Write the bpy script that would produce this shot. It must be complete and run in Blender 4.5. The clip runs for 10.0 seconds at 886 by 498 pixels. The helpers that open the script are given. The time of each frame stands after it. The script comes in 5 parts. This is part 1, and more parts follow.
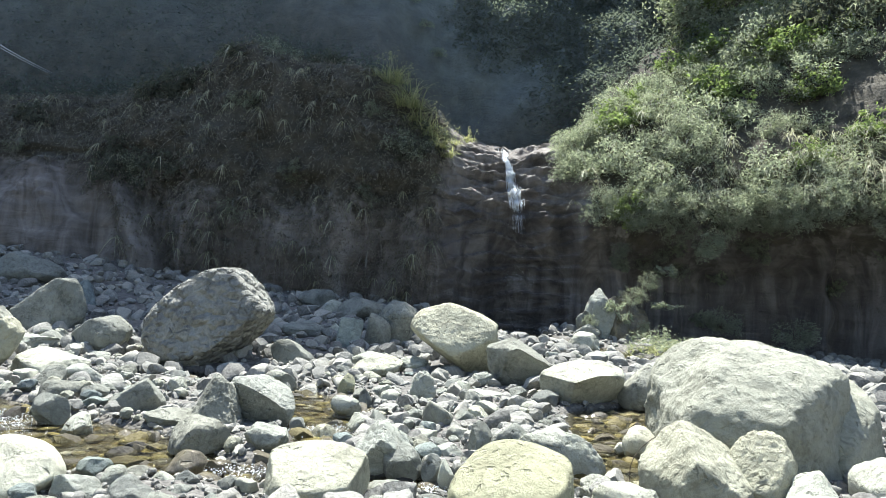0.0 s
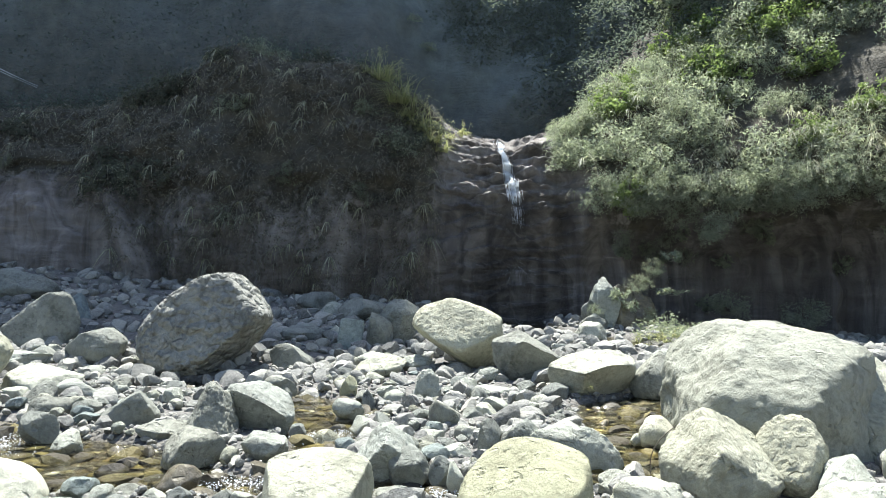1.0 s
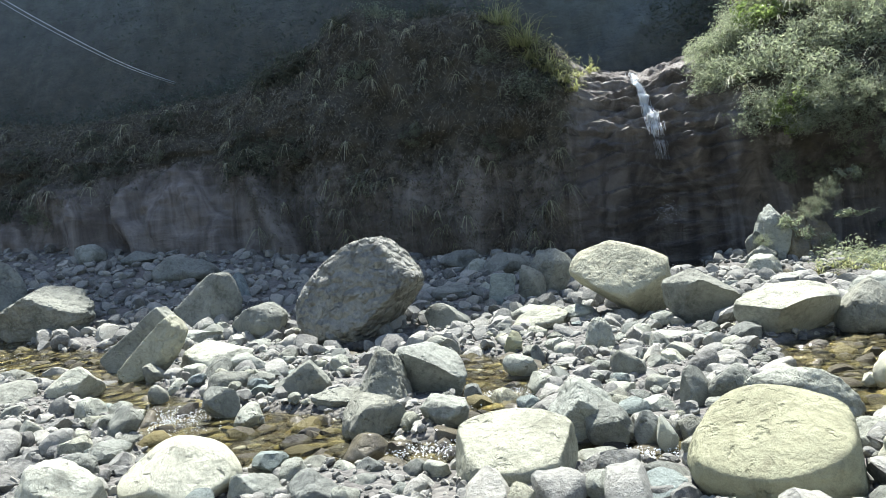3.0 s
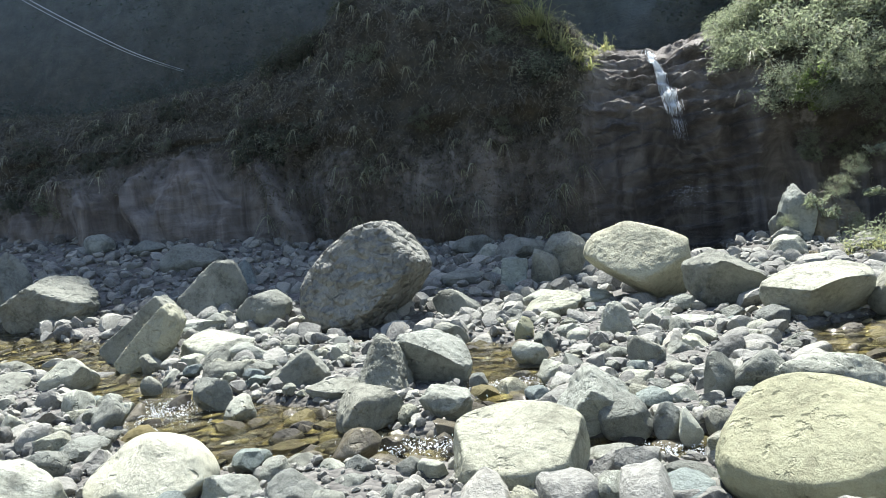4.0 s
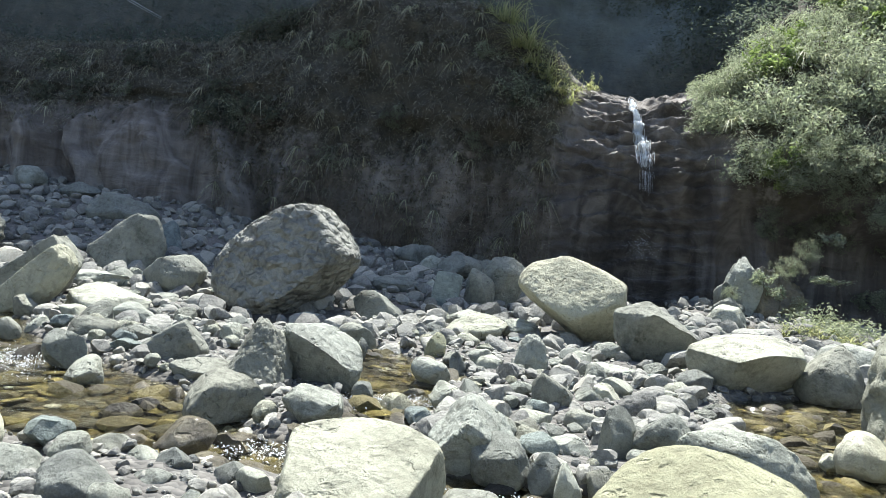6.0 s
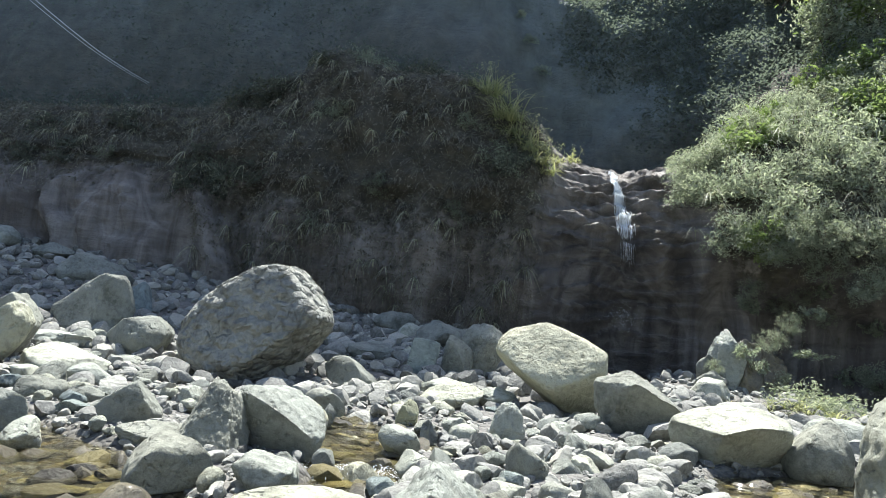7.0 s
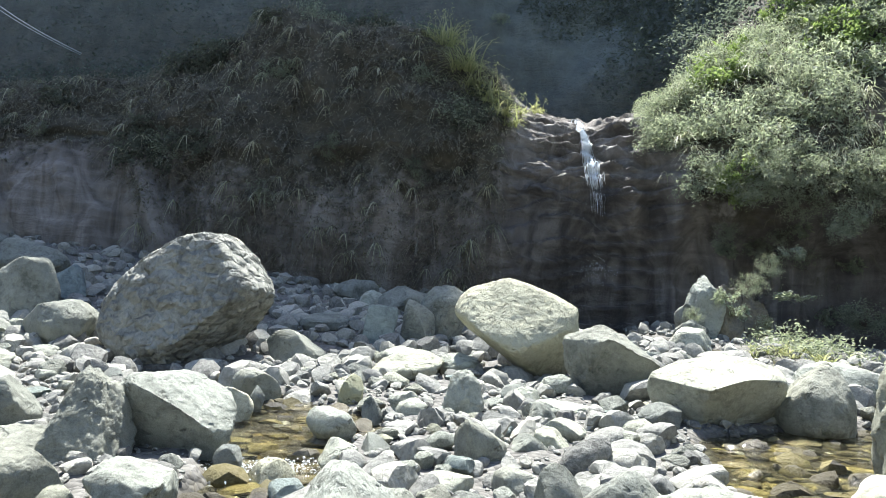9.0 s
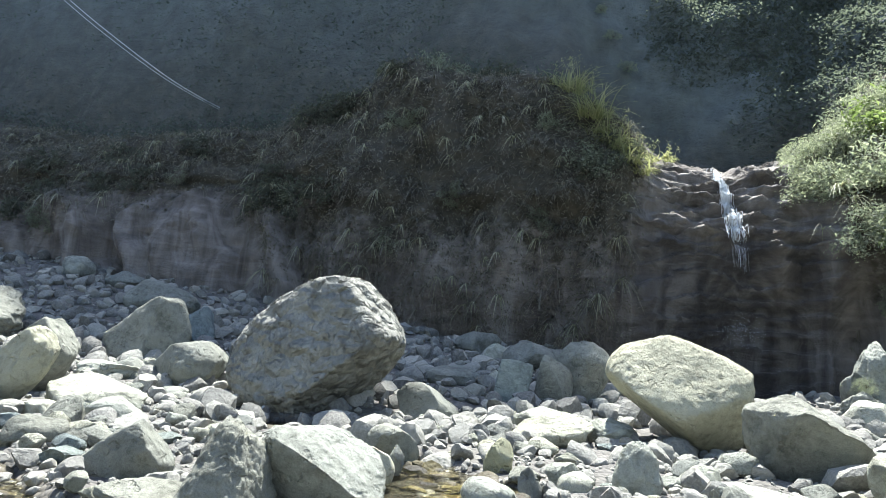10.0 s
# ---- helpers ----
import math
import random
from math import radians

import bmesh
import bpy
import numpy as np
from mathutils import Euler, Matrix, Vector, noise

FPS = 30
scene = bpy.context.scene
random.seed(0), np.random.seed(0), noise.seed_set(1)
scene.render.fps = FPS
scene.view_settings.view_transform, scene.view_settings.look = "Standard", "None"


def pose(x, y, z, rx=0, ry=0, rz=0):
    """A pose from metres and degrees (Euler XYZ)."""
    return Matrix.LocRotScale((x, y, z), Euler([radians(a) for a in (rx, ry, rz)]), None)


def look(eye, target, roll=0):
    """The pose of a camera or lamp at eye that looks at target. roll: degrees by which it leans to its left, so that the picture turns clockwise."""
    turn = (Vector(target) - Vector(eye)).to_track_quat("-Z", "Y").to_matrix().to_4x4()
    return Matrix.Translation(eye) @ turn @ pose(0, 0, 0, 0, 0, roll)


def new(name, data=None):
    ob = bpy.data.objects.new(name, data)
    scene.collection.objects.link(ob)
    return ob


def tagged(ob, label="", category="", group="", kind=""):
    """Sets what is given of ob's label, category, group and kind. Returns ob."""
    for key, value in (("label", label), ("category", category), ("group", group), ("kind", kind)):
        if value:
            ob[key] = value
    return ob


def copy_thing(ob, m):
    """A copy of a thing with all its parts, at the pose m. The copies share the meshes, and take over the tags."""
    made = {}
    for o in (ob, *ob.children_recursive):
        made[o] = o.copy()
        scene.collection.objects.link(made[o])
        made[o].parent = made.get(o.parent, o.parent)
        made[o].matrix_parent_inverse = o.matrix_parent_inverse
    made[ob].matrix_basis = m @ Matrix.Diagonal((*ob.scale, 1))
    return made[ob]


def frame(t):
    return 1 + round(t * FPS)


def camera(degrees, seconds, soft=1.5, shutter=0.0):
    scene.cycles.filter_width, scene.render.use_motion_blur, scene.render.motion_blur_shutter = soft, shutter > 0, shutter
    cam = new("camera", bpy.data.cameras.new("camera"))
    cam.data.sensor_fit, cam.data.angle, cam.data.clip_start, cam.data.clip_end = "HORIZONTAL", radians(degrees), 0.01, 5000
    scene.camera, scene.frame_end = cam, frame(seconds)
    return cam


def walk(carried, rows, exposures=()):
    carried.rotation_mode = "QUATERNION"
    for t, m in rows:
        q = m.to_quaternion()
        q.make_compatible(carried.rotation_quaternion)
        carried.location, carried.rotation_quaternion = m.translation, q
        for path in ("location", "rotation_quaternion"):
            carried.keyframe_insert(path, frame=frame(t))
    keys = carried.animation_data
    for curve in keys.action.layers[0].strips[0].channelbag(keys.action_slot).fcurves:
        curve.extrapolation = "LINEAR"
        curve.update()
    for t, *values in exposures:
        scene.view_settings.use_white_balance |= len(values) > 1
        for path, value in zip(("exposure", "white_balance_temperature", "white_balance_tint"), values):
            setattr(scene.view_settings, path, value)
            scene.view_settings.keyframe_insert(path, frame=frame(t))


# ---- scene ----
cam = camera(66.0, 10.0, soft=0.3)
# seconds, place, turn (degrees)
ROWS = [
    (0.0, -0.087, -0.090, 2.004, 92.58, -2.66, 0.57),
    (0.5, -0.094, 0.053, 1.966, 93.62, -0.80, 2.31),
    (1.0, -0.069, 0.316, 1.936, 92.43, 0.12, 0.69),
    (1.5, -0.251, 0.530, 1.968, 91.58, 3.28, -5.83),
    (2.0, -0.207, 0.642, 1.978, 91.41, 1.95, -4.44),
    (2.5, -0.405, 0.986, 1.898, 90.92, 8.14, 7.84),
    (3.0, -0.557, 1.006, 1.819, 89.40, 5.77, 11.51),
    (3.2, -0.565, 1.025, 1.806, 88.39, 5.88, 11.73),
    (4.3, -0.465, 1.698, 1.676, 88.71, 6.10, 13.50),
    (4.5, -0.411, 1.681, 1.669, 89.41, 1.85, 12.26),
    (5.0, -0.640, 1.994, 1.566, 91.33, 2.30, 16.54),
    (5.5, -0.515, 2.028, 1.597, 88.86, -0.38, 17.90),
    (6.0, -0.219, 2.417, 1.515, 89.74, -5.06, 9.65),
    (6.2, -0.200, 2.445, 1.525, 89.77, -6.36, 8.76),
    (7.3, -0.126, 3.026, 1.334, 97.17, -5.51, 8.57),
    (7.5, -0.181, 3.297, 1.287, 94.60, -4.66, 10.36),
    (8.0, -0.186, 3.796, 1.180, 102.23, -10.04, 7.42),
    (8.5, -0.023, 3.832, 1.335, 99.74, -4.04, 7.09),
    (9.0, 0.115, 3.983, 1.340, 93.30, -2.32, 6.52),
    (9.5, -0.184, 4.329, 1.304, 94.46, 2.35, 11.60),
    (10.0, -0.551, 4.722, 1.276, 97.36, -4.47, 15.23),
]
walk(cam, [(t, pose(x, y, z, rx, ry, rz)) for t, x, y, z, rx, ry, rz in ROWS], exposures=[(t, stops, 6320, 10) for t, stops in ((0.0, 1.60), (2.0, 1.60), (3.0, 1.5), (5.5, 1.4), (6.2, 1.45), (7.5, 1.68), (8.0, 1.82), (9.5, 1.75), (10.0, 1.82))])

# ---- light: a sunny gorge, the sun stands over the crest ahead ----
SUN_UP, SUN_TURN = 66.0, -8.0  # degrees above the horizon; turn from straight ahead to the right
world = bpy.data.worlds.new("sky")
scene.world = world
world.use_nodes = True
wn = world.node_tree
sky = wn.nodes.new("ShaderNodeTexSky")
sky.sky_type, sky.sun_disc = "NISHITA", False
sky.sun_elevation, sky.sun_rotation = radians(SUN_UP), radians(SUN_TURN)
wn.links.new(sky.outputs[0], wn.nodes["Background"].inputs[0])
wn.nodes["Background"].inputs[1].default_value = 0.095
sun = new("sun", bpy.data.lights.new("sun", "SUN"))
sun.data.energy, sun.data.angle, sun.data.color = 5.0, radians(0.53), (1.0, 0.98, 0.92)
sun.matrix_world = look((30 * math.sin(radians(SUN_TURN)), 30 * math.cos(radians(SUN_TURN)), 30 * math.tan(radians(SUN_UP))), (0, 0, 0))


# ---- materials ----
class Mat:
    """A node material with a few short ways to add nodes."""

    def __init__(self, name, rough=0.8):
        self.m = bpy.data.materials.new(name)
        self.m.use_nodes = True
        self.t = self.m.node_tree
        self.p = self.t.nodes["Principled BSDF"]
        self.p.inputs["Roughness"].default_value = rough
        self.out = self.t.nodes["Material Output"]
        self.c = self.t.nodes.new("ShaderNodeTexCoord").outputs["Object"]

    def put(self, sock, v):
        if hasattr(v, "links"):
            self.t.links.new(v, sock)
        else:
            sock.default_value = v

    def node(self, kind, out=0, **ins):
        n = self.t.nodes.new("ShaderNode" + kind)
        for k, v in ins.items():
            self.put(n.inputs[int(k[1:]) if k[0] == "_" and k[1:].isdigit() else k.replace("_", " ")], v)
        return n.outputs[out]

    def coord(self, sx=1.0, sy=1.0, sz=1.0, src=None):
        n = self.t.nodes.new("ShaderNodeMapping")
        n.inputs["Scale"].default_value = (sx, sy, sz)
        self.t.links.new(src or self.c, n.inputs[0])
        return n.outputs[0]

    def world_coord(self):
        return self.t.nodes.new("ShaderNodeNewGeometry").outputs["Position"]

    def noise(self, scale, detail=5.0, rough=0.55, co=None, dist=0.0):
        return self.node("TexNoise", 0, Vector=co or self.c, Scale=scale, Detail=detail, Roughness=rough, Distortion=dist)

    def ramp(self, fac, stops):
        n = self.t.nodes.new("ShaderNodeValToRGB")
        e = n.color_ramp.elements
        while len(e) < len(stops):
            e.new(0.5)
        for k, (p, c) in zip(e, stops):
            k.position, k.color = p, (*c, 1.0) if len(c) == 3 else c
        self.t.links.new(fac, n.inputs[0])
        return n.outputs[0]

    def mix(self, fac, a, b, blend="MIX"):
        n = self.t.nodes.new("ShaderNodeMix")
        n.data_type, n.blend_type = "RGBA", blend
        self.put(n.inputs[0], fac)
        self.put(n.inputs[6], a if hasattr(a, "links") else (*a, 1.0))
        self.put(n.inputs[7], b if hasattr(b, "links") else (*b, 1.0))
        return n.outputs[2]

    def math(self, op, a, b=0.0):
        n = self.t.nodes.new("ShaderNodeMath")
        n.operation = op
        self.put(n.inputs[0], a)
        self.put(n.inputs[1], b)
        return n.outputs[0]

    def bump(self, height, strength, distance, normal=None):
        n = self.t.nodes.new("ShaderNodeBump")
        n.inputs["Strength"].default_value, n.inputs["Distance"].default_value = strength, distance
        self.t.links.new(height, n.inputs["Height"])
        if normal:
            self.t.links.new(normal, n.inputs["Normal"])
        return n.outputs[0]

    def base(self, colour, normal=None):
        self.put(self.p.inputs["Base Color"], colour)
        if normal:
            self.t.links.new(normal, self.p.inputs["Normal"])
        return self.m


def rock_material(name, light, mid, dark, rough=0.85, crack=0.35, coat=0.0, scaly=0.0, chip=0.30):
    """Weathered river stone: broad tone, mottling, speckle, pits and a few cracks."""
    light, mid, dark = (tuple(v * k for v, k in zip(c, (1.07, 1.08, 1.04))) for c in (light, mid, dark))
    m = Mat(name, rough)
    rnd = m.t.nodes.new("ShaderNodeObjectInfo").outputs["Random"]
    co = m.t.nodes.new("ShaderNodeVectorMath")
    co.operation = "ADD"
    m.t.links.new(m.c, co.inputs[0])
    m.t.links.new(m.math("MULTIPLY", rnd, 37.0), co.inputs[1])
    co = co.outputs[0]
    broad = m.noise(1.7, 4, 0.6, co, 0.4)
    fine = m.noise(13.0, 6, 0.65, co)
    speck = m.noise(90.0, 3, 0.6, co)
    c = m.ramp(m.mix(0.45, broad, fine), [(0.36, dark), (0.48, mid), (0.62, light)])
    c = m.mix(0.26, c, m.ramp(speck, [(0.35, dark), (0.6, light)]), "MIX")
    stain = m.ramp(m.noise(3.1, 6, 0.7, co, 1.2), [(0.52, (0, 0, 0)), (0.64, (1, 1, 1))])
    c = m.mix(m.math("MULTIPLY", stain, 0.55), c, tuple(v * 0.5 for v in mid))
    tint = m.ramp(rnd, [(0.0, (0.74, 0.76, 0.77)), (0.45, (0.97, 0.98, 0.95)), (0.75, (1.0, 0.98, 0.90)), (1.0, (0.82, 0.85, 0.86))])
    c = m.mix(1.0, c, tint, "MULTIPLY")
    vor = m.t.nodes.new("ShaderNodeTexVoronoi")
    vor.feature = "DISTANCE_TO_EDGE"
    vor.inputs["Scale"].default_value = 2.6
    m.t.links.new(m.mix(0.18, co, m.node("TexNoise", 1, Vector=co, Scale=3.0, Detail=4.0)), vor.inputs["Vector"])
    line = m.ramp(vor.outputs["Distance"], [(0.0, (0, 0, 0)), (0.04, (1, 1, 1))])
    some = m.ramp(m.noise(1.3, 2, 0.5, co), [(0.36, (0, 0, 0)), (0.44, (1, 1, 1))])
    line = m.mix(1.0, line, some, "LIGHTEN")
    n = m.bump(broad, 0.6, 0.14)
    chips = m.ramp(m.noise(2.1, 4, 0.55, co, 0.25), [(0.34, (0, 0, 0)), (0.375, (0.3, 0.3, 0.3)), (0.46, (0.36, 0.36, 0.36)), (0.49, (0.6, 0.6, 0.6)), (0.57, (0.66, 0.66, 0.66)), (0.61, (1, 1, 1))])
    n = m.bump(chips, chip, 0.07, n)
    n = m.bump(m.noise(6.0, 8, 0.75, co), 0.8, 0.08, n)
    n = m.bump(m.noise(46.0, 4, 0.7, co), 0.5, 0.007, n)
    pit = m.t.nodes.new("ShaderNodeTexVoronoi")
    pit.inputs["Scale"].default_value = 9.0
    m.t.links.new(m.mix(0.3, co, m.node("TexNoise", 1, Vector=co, Scale=6.0, Detail=4.0)), pit.inputs["Vector"])
    pits = m.mix(1.0, m.ramp(pit.outputs["Distance"], [(0.08, (0, 0, 0)), (0.30, (1, 1, 1))]), m.ramp(m.noise(2.6, 3, 0.5, co), [(0.44, (1, 1, 1)), (0.58, (0, 0, 0))]), "LIGHTEN")
    n = m.bump(pits, 0.7, 0.05, n)
    if scaly:
        scale = m.t.nodes.new("ShaderNodeTexVoronoi")
        scale.inputs["Scale"].default_value = 5.2
        m.t.links.new(m.mix(0.3, m.coord(1.0, 1.0, 1.5, co), m.node("TexNoise", 1, Vector=co, Scale=4.0, Detail=5.0)), scale.inputs["Vector"])
        n = m.bump(scale.outputs["Distance"], scaly, -0.24, n)
    n = m.bump(line, crack, 0.007 + 0.03 * scaly, n)
    m.p.inputs["Specular IOR Level"].default_value = 0.3
    if coat:
        m.p.inputs["Coat Weight"].default_value, m.p.inputs["Coat Roughness"].default_value = coat, 0.12
    return m.base(c, n)


PALE = rock_material("pale_river_rock", (0.455, 0.463, 0.412), (0.350, 0.356, 0.315), (0.146, 0.150, 0.131))
WHITE = rock_material("bleached_white_rock", (0.575, 0.572, 0.497), (0.485, 0.481, 0.412), (0.270, 0.268, 0.221), crack=0.25, chip=0.15)
GREY = rock_material("grey_river_rock", (0.301, 0.307, 0.280), (0.215, 0.220, 0.200), (0.090, 0.093, 0.083))
WARM = rock_material("cream_sandstone", (0.40, 0.392, 0.275), (0.345, 0.335, 0.23), (0.21, 0.20, 0.135), crack=0.25, chip=0.2)
CREAM = rock_material("cream_grey_rock", (0.445, 0.440, 0.365), (0.362, 0.358, 0.292), (0.208, 0.206, 0.165), crack=0.4, chip=0.5)
SCALY = rock_material("scaly_grey_rock", (0.355, 0.362, 0.356), (0.255, 0.261, 0.256), (0.105, 0.108, 0.106), scaly=1.0, crack=0.8, chip=0.5)
BLUE = rock_material("blue_grey_rock", (0.34, 0.38, 0.37), (0.23, 0.265, 0.265), (0.12, 0.14, 0.14))
WET = rock_material("wet_brown_rock", (0.22, 0.19, 0.13), (0.13, 0.11, 0.075), (0.05, 0.042, 0.03), 0.45, 0.5, 0.6)


def ground_material():
    m = Mat("gap_shaded_gravel", 0.9)
    wet = m.node("Attribute", 2)
    wet.node.attribute_name = "wet"
    vor = m.t.nodes.new("ShaderNodeTexVoronoi")
    vor.inputs["Scale"].default_value = 16.0
    m.t.links.new(m.c, vor.inputs["Vector"])
    vor2 = m.t.nodes.new("ShaderNodeTexVoronoi")
    vor2.inputs["Scale"].default_value = 5.0
    m.t.links.new(m.c, vor2.inputs["Vector"])
    # gravel tones are kept dark, shade of the gaps between stones included
    stone = m.ramp(vor.outputs["Color"], [(0.1, (0.045, 0.044, 0.04)), (0.5, (0.10, 0.098, 0.088)), (0.9, (0.21, 0.205, 0.182))])
    stone = m.mix(0.5, stone, m.ramp(m.noise(2.0, 6), [(0.3, (0.07, 0.067, 0.06)), (0.7, (0.19, 0.18, 0.165))]))
    algae = m.ramp(m.mix(0.5, vor2.outputs["Color"], m.noise(6.0, 6, 0.6)), [(0.25, (0.006, 0.005, 0.003)), (0.45, (0.016, 0.013, 0.005)), (0.62, (0.040, 0.030, 0.007)), (0.80, (0.095, 0.068, 0.013))])
    c = m.mix(wet, stone, algae)
    n = m.bump(vor.outputs["Distance"], 0.8, -0.05)
    n = m.bump(vor2.outputs["Distance"], 0.5, -0.06, n)
    n = m.bump(m.noise(60, 4, 0.7), 0.4, 0.008, n)
    return m.base(c, n)


def cliff_material():
    m = Mat("cliff_rock", 0.9)
    veg = m.node("Attribute", 2)
    veg.node.attribute_name = "veg"
    strata = m.noise(1.0, 7, 0.62, m.coord(0.5, 0.5, 2.2), 0.6)
    streak = m.noise(1.0, 6, 0.6, m.coord(1.3, 1.3, 0.16), 0.9)
    c = m.ramp(m.mix(0.68, strata, streak), [(0.30, (0.06, 0.052, 0.045)), (0.46, (0.155, 0.138, 0.12)), (0.58, (0.25, 0.23, 0.205)), (0.72, (0.38, 0.355, 0.32))])
    damp_dark = m.node("Attribute", 2)
    damp_dark.node.attribute_name = "damp_dark"
    c = m.mix(m.math("MULTIPLY", damp_dark, m.ramp(streak, [(0.40, (0.9, 0.9, 0.9)), (0.62, (0.5, 0.5, 0.5))])), c, (0.03, 0.027, 0.025))
    soil = m.ramp(m.noise(1.6, 8, 0.7), [(0.3, (0.03, 0.028, 0.02)), (0.5, (0.065, 0.06, 0.042)), (0.7, (0.13, 0.115, 0.08))])
    c = m.mix(m.ramp(m.math("ADD", veg, m.math("MULTIPLY", m.math("SUBTRACT", m.noise(2.2, 6, 0.65), 0.5), 1.3)), [(0.42, (0, 0, 0)), (0.58, (1, 1, 1))]), c, soil)
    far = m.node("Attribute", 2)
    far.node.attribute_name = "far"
    # bluish distance haze is put into this woods colour
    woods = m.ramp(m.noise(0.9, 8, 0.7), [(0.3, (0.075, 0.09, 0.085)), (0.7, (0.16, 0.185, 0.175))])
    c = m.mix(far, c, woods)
    n = m.bump(m.mix(0.5, strata, streak), 0.8, 0.35)
    n = m.bump(m.noise(5.5, 8, 0.7, m.coord(1, 1, 1.8)), 0.8, 0.12, n)
    n = m.bump(m.noise(26.0, 4, 0.7), 0.5, 0.03, n)
    m.put(m.p.inputs["Roughness"], m.mix(damp_dark, (0.9, 0.9, 0.9), (0.38, 0.38, 0.38)))
    return m.base(c, n)


def leaf_material(name, a, b, c, glow=0.45, rough=0.55, gloss=0.35):
    """Leaves that let light through, each with its own tone."""
    m = Mat(name, rough)
    isl = m.t.nodes.new("ShaderNodeNewGeometry").outputs["Random Per Island"]
    col = m.ramp(isl, [(0.05, a), (0.5, b), (0.95, c)])
    col = m.mix(0.35, col, m.ramp(m.noise(0.55, 4, 0.6), [(0.3, a), (0.7, c)]))
    tr = m.t.nodes.new("ShaderNodeBsdfTranslucent")
    m.t.links.new(m.mix(1.0, col, (0.95, 1.0, 0.75), "MULTIPLY"), tr.inputs[0])
    mx = m.t.nodes.new("ShaderNodeMixShader")
    mx.inputs[0].default_value = glow
    m.base(col)
    m.p.inputs["Specular IOR Level"].default_value = gloss
    m.t.links.new(m.p.outputs[0], mx.inputs[1])
    m.t.links.new(tr.outputs[0], mx.inputs[2])
    m.t.links.new(mx.outputs[0], m.out.inputs[0])
    return m.m


# sunlight and haze on the slope are put into this pale grey-green
LEAF = leaf_material("sunlit_toned_leaves", (0.13, 0.155, 0.11), (0.27, 0.30, 0.23), (0.46, 0.48, 0.41), 0.6)
LEAF_BRIGHT = leaf_material("fresh_broad_leaves", (0.09, 0.135, 0.045), (0.19, 0.25, 0.085), (0.30, 0.37, 0.165), 0.55)
# haze over the mountain is put into this even blue-green leaf tone
LEAF_HAZED = leaf_material("hazed_mountain_leaves", (0.10, 0.12, 0.112), (0.135, 0.158, 0.148), (0.17, 0.195, 0.18), 0.5, 0.95, 0.03)
# a darker copy for plants in shade, the shade is in its colour
LEAF_DARK = leaf_material("shade_toned_leaves", (0.075, 0.085, 0.068), (0.125, 0.136, 0.108), (0.185, 0.195, 0.16), 0.4, 0.9, 0.08)
# dry reed, with the gorge wall's shade put into its dark tone
GRASS = leaf_material("shade_toned_dry_reed", (0.09, 0.085, 0.07), (0.155, 0.148, 0.12), (0.30, 0.285, 0.235), 0.35)
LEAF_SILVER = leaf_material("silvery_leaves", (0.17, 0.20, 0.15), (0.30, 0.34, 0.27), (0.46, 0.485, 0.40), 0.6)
# paler copy of the reed, sunlight put into the colour
GRASS_SUN = leaf_material("sun_toned_reed", (0.24, 0.25, 0.15), (0.42, 0.43, 0.30), (0.62, 0.61, 0.48), 0.4)
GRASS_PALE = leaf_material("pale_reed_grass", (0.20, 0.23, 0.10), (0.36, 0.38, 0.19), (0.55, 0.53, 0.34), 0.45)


def bark_material():
    m = Mat("bark", 0.9)
    f = m.noise(8.0, 6, 0.6, m.coord(1, 1, 0.2))
    return m.base(m.ramp(f, [(0.3, (0.05, 0.04, 0.03)), (0.7, (0.17, 0.14, 0.11))]), m.bump(f, 0.7, 0.02))


BARK = bark_material()


def water_material():
    m = Mat("stream_water", 0.03)
    m.p.inputs["Transmission Weight"].default_value, m.p.inputs["IOR"].default_value = 1.0, 1.33
    co = m.coord(1.0, 1.6, 1.0)
    n = m.bump(m.noise(7.0, 4, 0.6, co, 0.8), 0.25, 0.03)
    n = m.bump(m.noise(24.0, 3, 0.6, co, 0.5), 0.18, 0.008, n)
    return m.base((0.86, 0.83, 0.56, 1.0), n)


def foam_material():
    m = Mat("white_water", 0.25)
    f = m.noise(30.0, 5, 0.7)
    tr = m.t.nodes.new("ShaderNodeBsdfTranslucent")
    tr.inputs[0].default_value = (0.85, 0.9, 0.93, 1)
    mx = m.t.nodes.new("ShaderNodeMixShader")
    mx.inputs[0].default_value = 0.35
    m.base(m.ramp(f, [(0.3, (0.62, 0.68, 0.72)), (0.7, (0.92, 0.94, 0.95))]), m.bump(f, 0.6, 0.02))
    m.t.links.new(m.p.outputs[0], mx.inputs[1])
    m.t.links.new(tr.outputs[0], mx.inputs[2])
    m.t.links.new(mx.outputs[0], m.out.inputs[0])
    return m.m


GROUND, CLIFF, WATER, FOAM = ground_material(), cliff_material(), water_material(), foam_material()


def plain(name, colour, rough=0.6, metal=0.0):
    m = Mat(name, rough)
    m.p.inputs["Metallic"].default_value = metal
    f = m.noise(20.0, 4)
    return m.base(m.mix(f, tuple(v * 0.7 for v in colour), tuple(min(1, v * 1.25) for v in colour)))


# ---- mesh helpers ----
rng = np.random.default_rng(7)


def mesh_of(name, verts, faces, mat, smooth=True, crisp=0):
    me = bpy.data.meshes.new(name)
    me.from_pydata(np.asarray(verts, float).tolist(), [], faces.tolist() if hasattr(faces, "tolist") else faces)
    me.materials.append(mat)
    if smooth:
        me.polygons.foreach_set("use_smooth", np.ones(len(me.polygons), bool))
    if crisp:
        me.set_sharp_from_angle(angle=radians(crisp))
    me.update()
    return me


